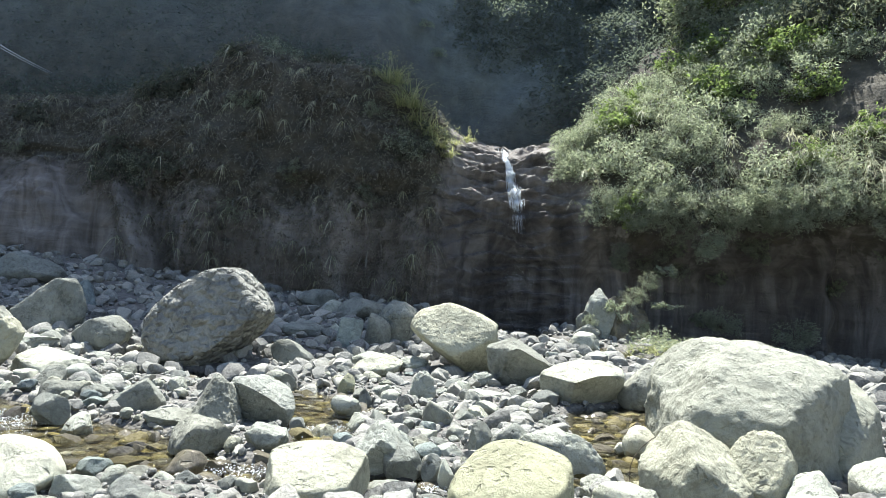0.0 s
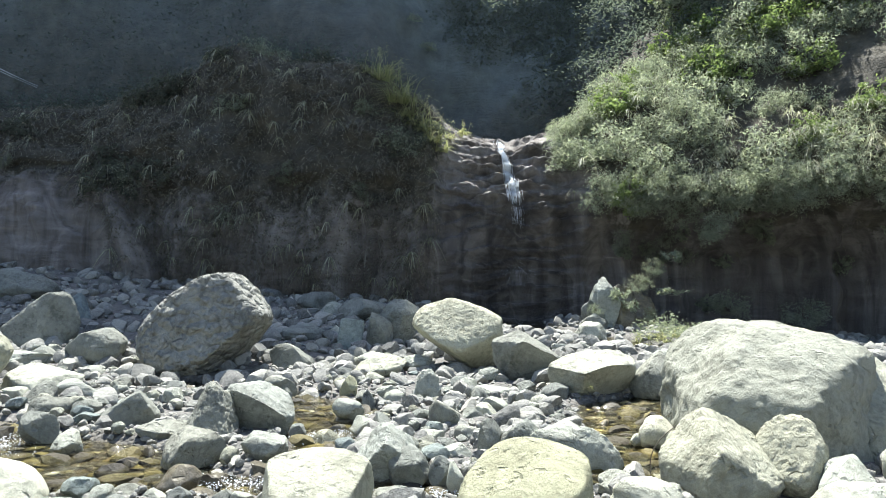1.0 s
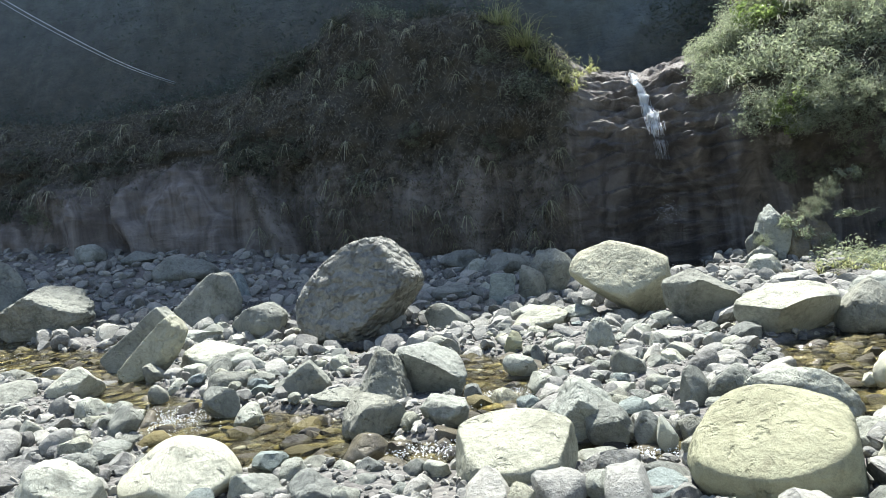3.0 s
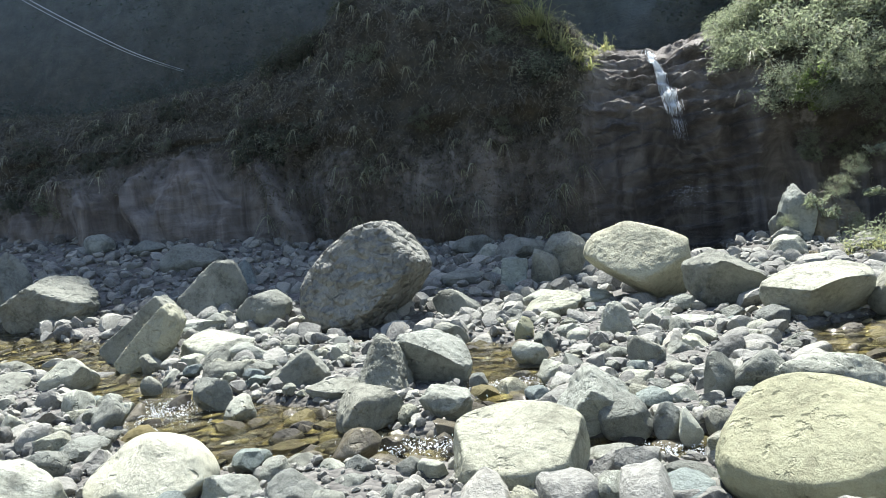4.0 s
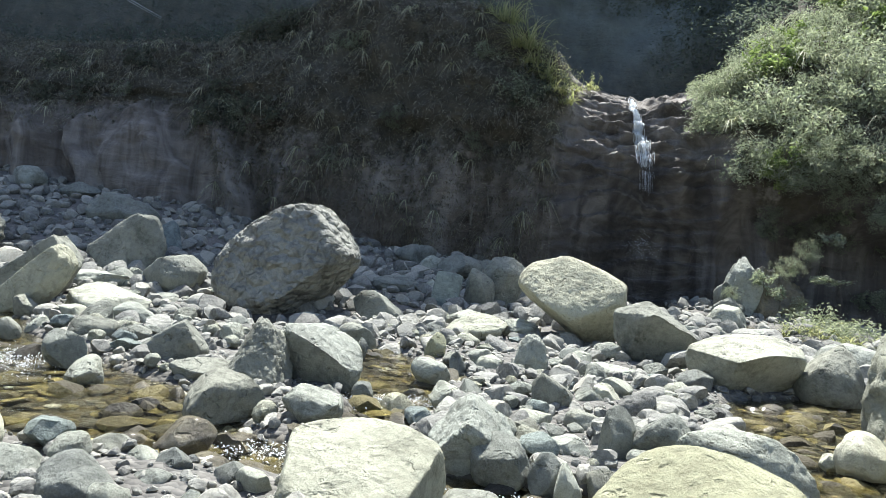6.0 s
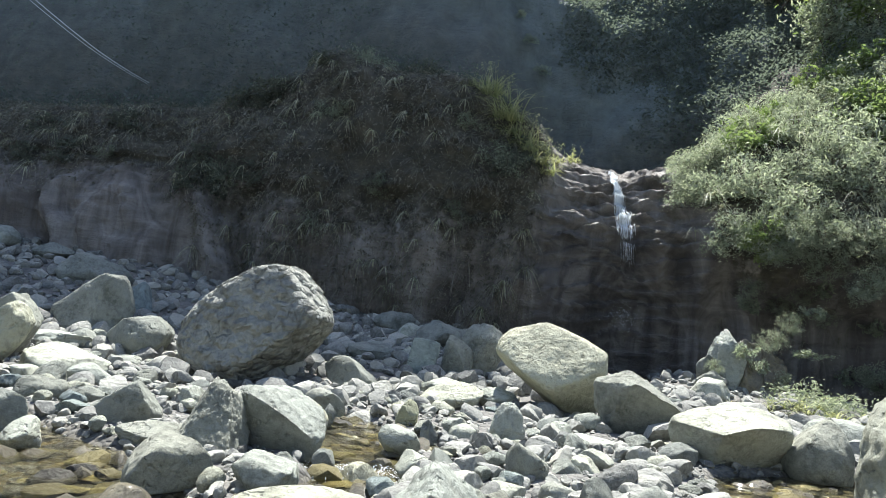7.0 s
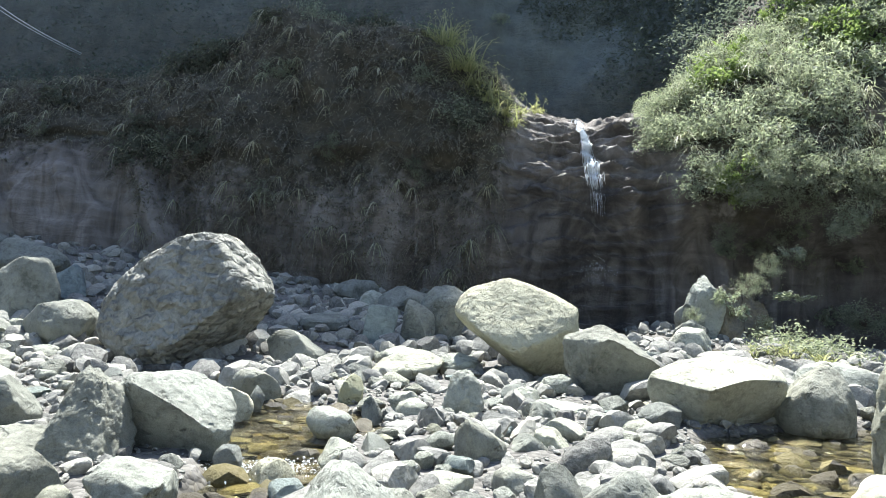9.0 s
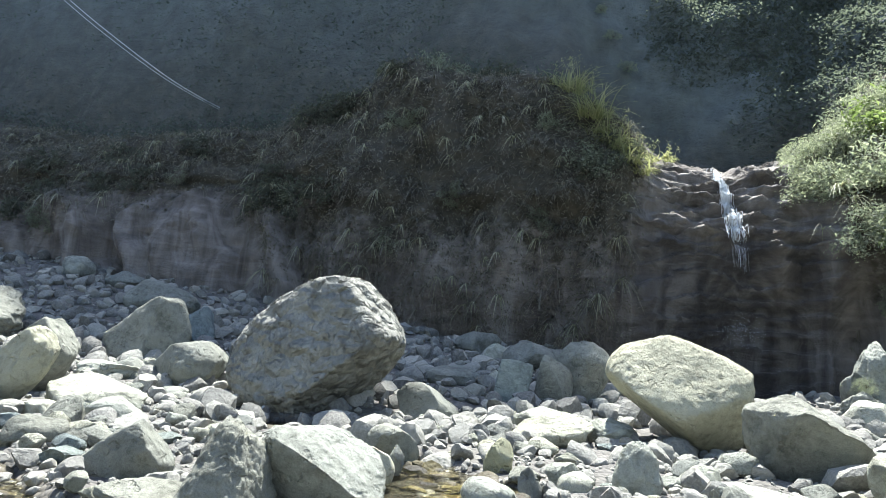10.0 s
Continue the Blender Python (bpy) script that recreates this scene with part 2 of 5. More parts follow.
def quads_mesh(name, quads, mat, smooth=False):
    """quads: n x 4 x 3 corners, each quad an island of its own."""
    q = np.asarray(quads, float)
    return mesh_of(name, q.reshape(-1, 3), np.arange(len(q) * 4).reshape(-1, 4), mat, smooth)


def strips_mesh(name, left, right, mat):
    """left, right: n x k x 3; each strip of k - 1 quads is an island."""
    n, k = left.shape[:2]
    v = np.stack([left, right], 2).reshape(-1, 3)
    base = (np.arange(n) * 2 * k)[:, None, None] + (np.arange(k - 1) * 2)[None, :, None] + np.array([0, 1, 3, 2])
    return mesh_of(name, v, base.reshape(-1, 4), mat, True)


def part(name, me, parent=None, label=""):
    ob = new(name, me)
    if parent:
        ob.parent = parent
    return tagged(ob, label)


def unit_ball(sub):
    bm = bmesh.new()
    bmesh.ops.create_icosphere(bm, subdivisions=sub, radius=1.0)
    v = np.array([p.co for p in bm.verts])
    f = [[p.index for p in g.verts] for g in bm.faces]
    bm.free()
    return v, np.array(f)


BALLS = {s: unit_ball(s) for s in (1, 2, 3, 4, 5, 6)}


def stone_mesh(name, seed, sub, size, mat, cuts=9, depth=0.72, rough=0.05, lean=(0.0, 0.0), planes=(), worn=0.0):
    """A boulder: a ball cut by planes into facets, worn by noise. size: width, depth, height; the foot lies at z = 0."""
    r = np.random.default_rng(seed)
    v, f = BALLS[sub]
    v = v.copy()
    ns = r.normal(size=(cuts, 3))
    ns /= np.linalg.norm(ns, axis=1)[:, None]
    ds = r.uniform(depth - 0.12, depth + 0.14, cuts)
    ns = np.concatenate([ns, [Vector(p[:3]).normalized() for p in planes]]) if planes else ns
    ds = np.concatenate([ds, [p[3] for p in planes]]) if planes else ds
    for n, d in zip(ns, ds):
        over = v @ n - d
        over = 0.5 * (over + np.sqrt(over * over + (worn or (0.0005 if sub < 5 else 0.0015))))
        v -= 0.93 * over[:, None] * n
    off = Vector(r.uniform(-50, 50, 3))
    amp = []
    for p in v:
        q = Vector(p) + off
        a = 0.9 * noise.noise(q * 1.5) + 0.55 * noise.noise(q * 3.4) + 0.35 * (0.5 - abs(noise.noise(q * 5.0))) + 0.22 * noise.noise(q * 10.0)
        if sub >= 5:
            a += 0.34 * (0.4 - abs(noise.noise(q * 11.0))) + 0.18 * noise.noise(q * 21.0) + 0.5 * max(0.0, noise.noise(q * 2.3) - 0.15) * (noise.noise(Vector((q.x * 3, q.y * 3, q.z * 12))))
        amp.append(a)
    v *= (1 + rough * np.array(amp))[:, None]
    lo, hi = v.min(0), v.max(0)
    v = (v - (lo + hi) / 2) / (hi - lo) * np.array(size)
    v[:, 2] += size[2] / 2
    v[:, 0] += lean[0] * v[:, 2]
    v[:, 1] += lean[1] * v[:, 2]
    return mesh_of(name, v, f, mat, True, 24 if sub <= 4 else 0)

# ---- ground: one sheet of gravel with the stream's channels sunk into it ----
def bed(x, y):
    """The bed's even height: flat in front, rising to the cliff's foot."""
    k = np.interp(x, [-28, -20, -13, -9, -5, -2, 2, 5, 9, 14], [3.9, 2.8, 2.1, 1.6, 1.15, 1.0, 0.15, 0.45, -0.1, -0.3])
    return k * np.clip((np.asarray(y) - 13) / 13, 0, 1)


# each channel: x, y, half width along its run
CHANNELS = [
    [(-30, 19.5, 1.6), (-18, 16.3, 1.3), (-14.3, 14.2, 1.1), (-11.4, 13.2, 1.0), (-8.6, 11.3, 0.6), (-7.2, 9.8, 0.45), (-6.0, 9.1, 0.45), (-4.95, 8.15, 0.75), (-4.2, 7.6, 0.9), (-3.4, 7.35, 0.8),
     (-2.5, 6.9, 0.35), (-1.8, 6.85, 0.3), (-1.0, 6.75, 0.3), (-0.25, 6.7, 0.3), (0.9, 6.9, 0.25), (1.9, 7.6, 0.3), (2.45, 5.5, 0.3), (3.0, 4.2, 0.35), (5.0, 3.1, 0.5), (9.0, 2.4, 0.6), (19.0, 1.6, 0.7)],
    [(-5.0, 13.0, 0.3), (-3.6, 12.0, 0.4), (-2.7, 11.5, 0.5), (-2.25, 10.4, 1.0), (-1.8, 9.3, 0.5), (-1.6, 8.6, 0.35), (-1.7, 7.6, 0.25), (-1.8, 6.85, 0.25)],
    [(5.6, 12.0, 0.7), (3.6, 11.2, 0.8), (2.6, 10.6, 0.75), (2.2, 9.4, 0.55), (2.0, 8.2, 0.45), (1.9, 7.6, 0.35)],
    [(2.4, 27.5, 1.0), (2.6, 25.2, 0.8), (3.2, 22.5, 0.4), (4.6, 19.5, 0.4), (6.5, 15.0, 0.6), (5.6, 12.0, 0.7)],
]


def channel(x, y):
    """1 in mid-channel, 0 at its banks and beyond."""
    best = np.zeros_like(x)
    for run in CHANNELS:
        for (ax, ay, aw), (bx, by, bw) in zip(run, run[1:]):
            t = np.clip(((x - ax) * (bx - ax) + (y - ay) * (by - ay)) / ((bx - ax) ** 2 + (by - ay) ** 2), 0, 1)
            d = np.hypot(x - ax - t * (bx - ax), y - ay - t * (by - ay))
            best = np.maximum(best, np.clip(1.25 - d / (aw + t * (bw - aw)), 0, 1))
    return np.clip(best, 0, 1)


def field(xs, ys, scale, seed, octaves=4):
    o = Vector((seed * 13.7, seed * 7.1, 0))
    return np.array([[noise.fractal(Vector((x, y, 0)) * scale + o, 0.8, 2.1, octaves) for x in xs] for y in ys])


gx = np.concatenate([np.linspace(-140, -27, 30), np.arange(-26, -12, 0.4), np.arange(-12, 8, 0.085), np.arange(8, 26, 0.4), np.linspace(27, 140, 30)])
gy = np.concatenate([np.linspace(-90, -7, 24), np.arange(-6, 4.2, 0.35), np.arange(4.2, 15, 0.085), np.arange(15, 30, 0.3)])
GX, GY = np.meshgrid(gx, gy)
ch = channel(GX, GY)
rough_ground = 0.05 * field(gx, gy, 0.9, 1, 3) + 0.03 * field(gx, gy, 4.0, 2, 3)
GZ = bed(GX, GY) + 0.03 + np.clip(rough_ground, -0.05, 0.2) * (1 - 0.6 * ch) - 0.24 * np.minimum(1, ch * 2.0)
GZ += np.clip((-GY - 2) * 0.12, 0, 8) + np.clip((np.abs(GX) - 26) * 0.3, 0, 30) * (GY < 24)


def sheet(name, X, Y, Z, mat, attrs=()):
    h, w = X.shape
    i = (np.arange(h - 1)[:, None] * w + np.arange(w - 1)[None]).reshape(-1)
    me = mesh_of(name, np.stack([X, Y, Z], 2).reshape(-1, 3), np.stack([i, i + 1, i + w + 1, i + w], 1), mat)
    for key, val in attrs:
        a = me.attributes.new(key, "FLOAT", "POINT")
        a.data.foreach_set("value", val.reshape(-1).astype(np.float32))
    return new(name, me)


wet = np.clip(ch * 2.6, 0, 1)
tagged(sheet("ground", GX, GY, GZ, GROUND, [("wet", wet)]), "grey gravel river bed with brown algae under the stream", "ground", kind="structure")


def ground_z(x, y):
    """The sheet's height, between its grid points."""
    i = np.clip(np.searchsorted(gx, x) - 1, 0, len(gx) - 2)
    j = np.clip(np.searchsorted(gy, y) - 1, 0, len(gy) - 2)
    u, v = (x - gx[i]) / (gx[i + 1] - gx[i]), (y - gy[j]) / (gy[j + 1] - gy[j])
    return (GZ[j, i] * (1 - u) + GZ[j, i + 1] * u) * (1 - v) + (GZ[j + 1, i] * (1 - u) + GZ[j + 1, i + 1] * u) * v


# water: a sheet that shows only where the channels sink below it
wx, wy = np.arange(-26, 19, 0.25), np.arange(0.5, 28, 0.25)
WX, WY = np.meshgrid(wx, wy)
water = tagged(sheet("water", WX, WY, bed(WX, WY) - 0.055, WATER), "shallow clear amber stream water among stones", "water", kind="structure")
water.visible_shadow = False

# ---- cliff and mountain: profiles (y, z) from foot to skyline, station by station along x ----
# unseen crests at x <= -4 are raised to cast shade on the bed
STATIONS = {
    -100: [(10, 0), (12, 5), (14, 8), (18, 12), (22, 15), (28, 18), (46, 52), (66, 115)],
    -40: [(24, 1), (25, 4), (25.5, 6), (28, 9), (31, 11), (34, 12), (45, 48), (63, 106)],
    -24: [(25, 1.5), (25.3, 4), (26, 5.4), (27.5, 7.4), (29.5, 8.8), (33, 9.6), (44, 46), (62, 104.5)],
    -15: [(26, 1.5), (26.3, 4), (26.6, 5.4), (28, 7.6), (29.5, 9.4), (34, 10.5), (44, 46), (62, 104)],
    -9: [(26, 1.0), (25.6, 3), (25.8, 5), (26.6, 8.3), (28, 11.2), (32, 12.4), (42, 43), (59, 99)],
    -7: [(26, 0.9), (25.5, 3), (25.7, 5.2), (26.5, 8.3), (27.8, 10.9), (31.6, 12), (41, 39), (58, 96)],
    -4: [(26, 0.7), (25.4, 3), (25.6, 5.5), (26.3, 8.3), (27.6, 10.5), (31, 11.3), (39.5, 33), (55, 66)],
    -1: [(26.4, 0.5), (25.8, 3), (25.9, 5), (26.5, 7), (27.6, 8.9), (33, 9.5), (37.5, 21), (54, 44)],
    0.4: [(26.9, 0.2), (26.7, 3), (26.5, 4.8), (27.6, 6.3), (29.3, 7.9), (33, 8.6), (37, 19.5), (57, 37)],
    2.4: [(27.4, -0.1), (27.2, 2.5), (26.5, 4.6), (27.7, 6.0), (29.2, 7.2), (33, 8.4), (36.8, 19), (60, 34.5)],
    4.4: [(27.3, 0.1), (27, 2.5), (26.3, 4.6), (27.2, 6.1), (29, 7.8), (33, 8.8), (36.8, 19), (62, 33.8)],
    6: [(26.8, 0.1), (26.6, 2.5), (25.7, 4.5), (26.2, 6.2), (28.2, 8.8), (33.5, 10), (37.5, 19.5), (62, 33.5)],
    9: [(26.6, -0.1), (26.4, 2.8), (24.3, 4.8), (25.1, 6.3), (28.4, 10.3), (33, 13.8), (39, 21), (62, 34)],
    13: [(25.2, -0.3), (25, 3), (22.6, 4.9), (23.7, 6.6), (28.2, 11.2), (33, 15.6), (43, 26), (62, 35)],
    20: [(19.5, -0.5), (19.5, 2), (18, 4), (20, 8), (24, 12), (31, 17.5), (44, 30), (62, 40)],
    40: [(8, -1), (8, 2), (8, 5), (11, 9), (16, 14), (25, 22), (42, 34), (62, 48)],
    100: [(0, -1), (1, 3), (2, 7), (6, 12), (12, 18), (20, 26), (40, 40), (62, 58)],
}
SX = sorted(STATIONS)
PY = np.array([[p[0] for p in STATIONS[s]] for s in SX])
PZ = np.array([[p[1] for p in STATIONS[s]] for s in SX])
cx = np.concatenate([np.linspace(-100, -27, 44), np.arange(-26, 22, 0.13), np.linspace(22.5, 100, 44)])
ROWS_PER = [22, 24, 34, 32, 14, 34, 24]
cs = np.concatenate([k + np.arange(n) / n for k, n in enumerate(ROWS_PER)] + [[7.0]])


def station(table, x):
    return np.array([np.interp(x, SX, table[:, k]) for k in range(8)])


CYK, CZK = station(PY, cx), station(PZ, cx)  # 8 x columns
CY = np.array([np.interp(cs, np.arange(8), CYK[:, i]) for i in range(len(cx))]).T
CZ = np.array([np.interp(cs, np.arange(8), CZK[:, i]) for i in range(len(cx))]).T
# round the profile a little
for _ in range(3):
    for A in (CY, CZ):
        A[1:-1] = 0.25 * A[:-2] + 0.5 * A[1:-1] + 0.25 * A[2:]
CX = np.broadcast_to(cx, CY.shape).copy()
push, pillars = np.zeros_like(CY), np.zeros_like(CY)
BUTTRESSES = ((-20.6, 1.7), (-17.7, 0.9), (-15.6, 1.25), (-12.2, 0.8))  # middle, half width
far = np.clip((cs - 4.6) / 1.2, 0, 1)[:, None]
fall_zone = np.clip(1.4 - np.abs(CX - 2.4) / 2.6, 0, 1) * (cs < 5)[:, None]
for j in range(len(cs)):
    for i in range(len(cx)):
        p = Vector((CX[j, i], CY[j, i], CZ[j, i]))
        a = 0.55 * noise.fractal(p * 0.33, 0.9, 2.0, 4) + (cs[j] < 4.6) * (0.22 * noise.noise(p * 1.1) + 0.16 * abs(noise.noise(p * 2.6)))
        ribs = 1.5 * abs(noise.noise(Vector((p.x * 0.6, p.y * 0.3, p.z * 0.10)))) * (cs[j] < 2.2)
        rib = max((1 - abs(p.x + 0.25 * p.z - 0.6 + 1.6 * noise.noise(p * 0.45) - c) / w) for c, w in BUTTRESSES)
        if rib > -1 and cs[j] < 2.6:
            ribs = 0.9 * ribs * max(0.0, min(1.0, -rib)) - 1.0 * max(0.0, rib) ** 0.7 * min(1.0, (2.6 - cs[j]) / 1.2) + 0.3
        z = p.z * 1.9 + 1.2 * noise.noise(p * 0.5)
        step = (z - math.floor(z)) ** 2 * (0.03 + 0.32 * fall_zone[j, i]) * (cs[j] < 4.8)
        ledge = fall_zone[j, i] * (1.9 < cs[j] < 4.7) * (0.6 * abs(noise.noise(p * 1.1)) + 0.40 * noise.noise(Vector((p.x * 0.9, p.y * 1.5, p.z * 3.6))) + 0.16 * noise.noise(p * 5) + 0.30 * abs(noise.noise(Vector((p.x * 1.7 + 0.8 * p.z, p.y * 2.0, p.z * 6.5)))) + 0.12 * abs(noise.noise(p * 9)))
        pillar = max(0.0, 1 - abs(p.x + 0.15 * p.z - 4.2) / 0.55) ** 0.6 * max(0.0, 1 - abs(cs[j] - 1.75) / 0.55) ** 0.5
        pillars[j, i] = pillar
        ledge += 0.55 * pillar
        push[j, i] = (a - ribs) * (1 - 0.65 * fall_zone[j, i]) + step + ledge + far[j, 0] * 2.0 * noise.fractal(p * 0.07, 0.8, 2.0, 4)
CY -= push * 0.9
CZ += push * 0.3
veg = np.clip(np.interp(cs, [0, 0.9, 1.5, 2.2, 3, 7], [0.0, 0.16, 0.42, 0.72, 0.95, 1.0]), 0, 1)[:, None] * np.ones_like(CY)
veg = np.where(CX < -9, np.clip(veg - 0.18 * np.clip(2.6 - cs[:, None], 0, 1), 0, 1), veg) * (1 - np.clip(fall_zone * 1.6, 0, 1))
bare = np.clip(1.3 - np.abs(CX + 17.0) / 4.5, 0, 1) * np.clip(2.7 - cs[:, None], 0, 1)
veg = veg * (1 - 0.9 * bare)
# damp rock round the fall
damp_dark = np.clip(fall_zone * 1.5, 0, 1) * np.interp(cs, [0, 1.9, 2.3, 5], [1.0, 1.0, 0.3, 0.1])[:, None]
# right of x = 4 the wall below the lip is darker and glossier
damp_dark = np.maximum(damp_dark, (np.clip((CX - 4) / 3, 0, 1) * np.interp(cs, [0, 1.8, 2.4], [0.75, 0.5, 0.0])[:, None]))
damp_dark = damp_dark * (1 - 0.9 * pillars)
tagged(sheet("cliff_wall", CX, CY, CZ, CLIFF, [("veg", veg), ("damp_dark", damp_dark), ("far", np.clip((cs - 4.9) / 0.4, 0, 1)[:, None] * np.ones_like(CY))]), "brown layered gorge cliff under a steep forested mountain", "cliff", kind="structure")


def on_cliff(x, s):
    """Places on the cliff for columns x and profile steps s."""
    i = np.clip(np.searchsorted(cx, x) - 1, 0, len(cx) - 2)
    j = np.clip(np.searchsorted(cs, s) - 1, 0, len(cs) - 2)
    u = ((x - cx[i]) / (cx[i + 1] - cx[i]))[:, None]
    v = ((s - cs[j]) / (cs[j + 1] - cs[j]))[:, None]
    g = np.stack([CX, CY, CZ], 2)
    return (g[j, i] * (1 - u) + g[j, i + 1] * u) * (1 - v) + (g[j + 1, i] * (1 - u) + g[j + 1, i + 1] * u) * v


# a wall of ground behind the camera closes the gorge
bx = np.linspace(-140, 140, 60)
bs = np.linspace(0, 1, 14)
BX, BS = np.meshgrid(bx, bs)
BY = -28 - 40 * BS - 2.5 * np.sin(BX * 0.2)
BZ = -1 + 34 * BS ** 1.2 + 1.5 * np.sin(BX * 0.13 + BS * 4)
tagged(sheet("valley_side", BX[:, ::-1], BY, BZ, CLIFF, [("veg", np.ones_like(BX)), ("damp_dark", np.zeros_like(BX)), ("far", np.ones_like(BX))]), "green valley side behind the river bed", "hillside", kind="structure")


# ---- boulders that can be told apart ----
def boulder(name, label, x, y, size, mat, seed, turn=0.0, sub=4, sink=0.04, cuts=12, depth=0.66, rough=0.09, lean=(0, 0), planes=(), tilt=(0, 0), up=0.0, group="", bury=0.28, worn=0.004):
    me = stone_mesh(name, seed, sub, (size[0], size[1], size[2] * (1 + bury)), mat, cuts, depth, rough, lean, planes, worn)
    ob = new(name, me)
    z = float(bed(x, y)) - sink - (0.04 + bury) * size[2] + up
    ob.matrix_world = pose(x, y, z, tilt[0], tilt[1], turn)
    return tagged(ob, label, "boulder", group)


boulder("boulder", "wedge-shaped grey-green boulder on the cobble bar", -9.75, 16.3, (1.7, 1.3, 1.3), GREY, 21, turn=-8, sub=5, cuts=4, depth=0.9, planes=[(-0.62, -0.1, 0.78, 0.40), (0.9, -0.3, 0.1, 0.62), (0.1, -0.9, 0.35, 0.6), (0.2, 0, 1, 0.8)])
boulder("boulder", "blue-grey upright boulder on the cobble bar", -10.16, 18.64, (0.86, 0.82, 0.88), BLUE, 22, turn=-7, sub=4)
boulder("boulder", "rounded grey boulder on the cobble bar", -7.50, 14.69, (1.42, 1.27, 0.80), GREY, 23, turn=-12, sub=5)
boulder("boulder", "small grey river boulder among cobbles", -8.61, 14.56, (0.72, 0.62, 0.41), GREY, 24, turn=-10, sub=4)
boulder("boulder", "long low grey boulder with a ridge", -7.37, 12.28, (1.44, 1.25, 0.50), PALE, 25, turn=-6, sub=5)
boulder("boulder", "small grey river boulder among cobbles", -7.06, 13.69, (0.49, 0.46, 0.21), GREY, 26, turn=-9, sub=3)
boulder("boulder", "grey angular river boulder among smaller stones", -6.20, 11.62, (0.82, 0.64, 0.34), PALE, 27, turn=-2, sub=4)
boulder("boulder", "small grey river boulder among cobbles", -5.75, 12.07, (0.33, 0.29, 0.30), GREY, 28, turn=-3, sub=3)
boulder("boulder", "small grey river boulder among cobbles", -7.84, 11.29, (0.44, 0.37, 0.32), GREY, 29, turn=3, sub=3)
boulder("boulder", "small grey river boulder among cobbles", -7.10, 11.31, (0.40, 0.37, 0.25), PALE, 30, turn=2, sub=3)
boulder("boulder", "small grey river boulder among cobbles", -6.68, 9.69, (0.27, 0.27, 0.25), GREY, 31, turn=6, sub=3)
boulder("boulder", "small grey river boulder among cobbles", -6.77, 10.26, (0.33, 0.30, 0.22), PALE, 32, turn=-6, sub=3)
boulder("boulder", "grey angular river boulder among smaller stones", -5.69, 9.90, (0.57, 0.53, 0.36), GREY, 33, turn=8, sub=4)
boulder("boulder", "grey angular river boulder among smaller stones", -5.10, 8.67, (0.46, 0.34, 0.38), GREY, 34, turn=-5, sub=4)
boulder("boulder", "grey angular river boulder among smaller stones", -4.49, 8.16, (0.36, 0.35, 0.26), PALE, 35, turn=10, sub=4)
boulder("boulder", "small grey river boulder among cobbles", -4.68, 11.62, (0.39, 0.32, 0.30), GREY, 36, turn=-5, sub=3)
boulder("boulder", "dark rough boulder at the stream edge", -2.83, 7.70, (0.72, 0.70, 0.38), GREY, 37, turn=3, sub=5)
boulder("boulder", "low flat grey boulder on gravel", -2.96, 11.83, (0.59, 0.51, 0.38), GREY, 38, turn=2, sub=4)
boulder("boulder", "small grey river boulder among cobbles", -2.68, 11.13, (0.22, 0.21, 0.27), GREY, 39, turn=-1, sub=3)
boulder("boulder", "grey angular river boulder among smaller stones", -2.08, 7.77, (0.51, 0.47, 0.32), PALE, 40, turn=-12, sub=5)
boulder("boulder", "wet brown rock in the stream", -2.62, 6.75, (0.39, 0.33, 0.25), WET, 41, turn=-6, sub=4)
boulder("boulder", "pale weathered boulder beside the stream", -8.59, 10.31, (0.78, 0.72, 0.51), PALE, 42, turn=-10, sub=4)
boulder("boulder", "low flat grey boulder on gravel", -9.64, 10.12, (1.15, 1.13, 0.35), GREY, 43, turn=10, sub=5)
boulder("boulder", "small grey river boulder among cobbles", -11.48, 12.07, (0.82, 0.74, 0.27), GREY, 44, turn=-8, sub=4)
boulder("boulder", "grey angular river boulder among smaller stones", -6.99, 8.65, (0.43, 0.36, 0.34), PALE, 45, turn=-1, sub=4)
boulder("boulder", "grey angular river boulder among smaller stones", -5.87, 7.89, (0.43, 0.40, 0.37), GREY, 46, turn=5, sub=4)
boulder("boulder", "grey angular river boulder among smaller stones", -7.17, 7.89, (0.34, 0.27, 0.28), PALE, 47, turn=-3, sub=4)
boulder("boulder", "small grey river boulder among cobbles", -8.39, 8.99, (0.38, 0.35, 0.22), GREY, 48, turn=7, sub=3)
boulder("boulder", "small grey river boulder among cobbles", -8.27, 8.36, (0.21, 0.20, 0.29), GREY, 49, turn=-7, sub=3)
boulder("boulder", "big white sunlit boulder on the near bank", -4.49, 5.34, (0.70, 0.60, 0.57), WHITE, 50, turn=7, sub=5)
boulder("boulder", "grey angular river boulder among smaller stones", -5.14, 6.22, (0.34, 0.32, 0.35), GREY, 51, turn=-5, sub=4)
boulder("boulder", "grey angular river boulder among smaller stones", -3.19, 5.81, (0.44, 0.34, 0.27), PALE, 52, turn=9, sub=5)
boulder("boulder", "grey angular river boulder among smaller stones", -2.67, 5.74, (0.45, 0.43, 0.27), GREY, 53, turn=3, sub=5)
boulder("boulder", "grey angular river boulder among smaller stones", -3.03, 6.45, (0.32, 0.27, 0.16), GREY, 54, turn=-3, sub=4)
boulder("boulder", "grey angular river boulder among smaller stones", -2.68, 6.36, (0.28, 0.22, 0.14), PALE, 55, turn=-7, sub=4)
boulder("boulder", "grey angular river boulder among smaller stones", -2.43, 6.31, (0.24, 0.19, 0.18), GREY, 56, turn=4, sub=4)
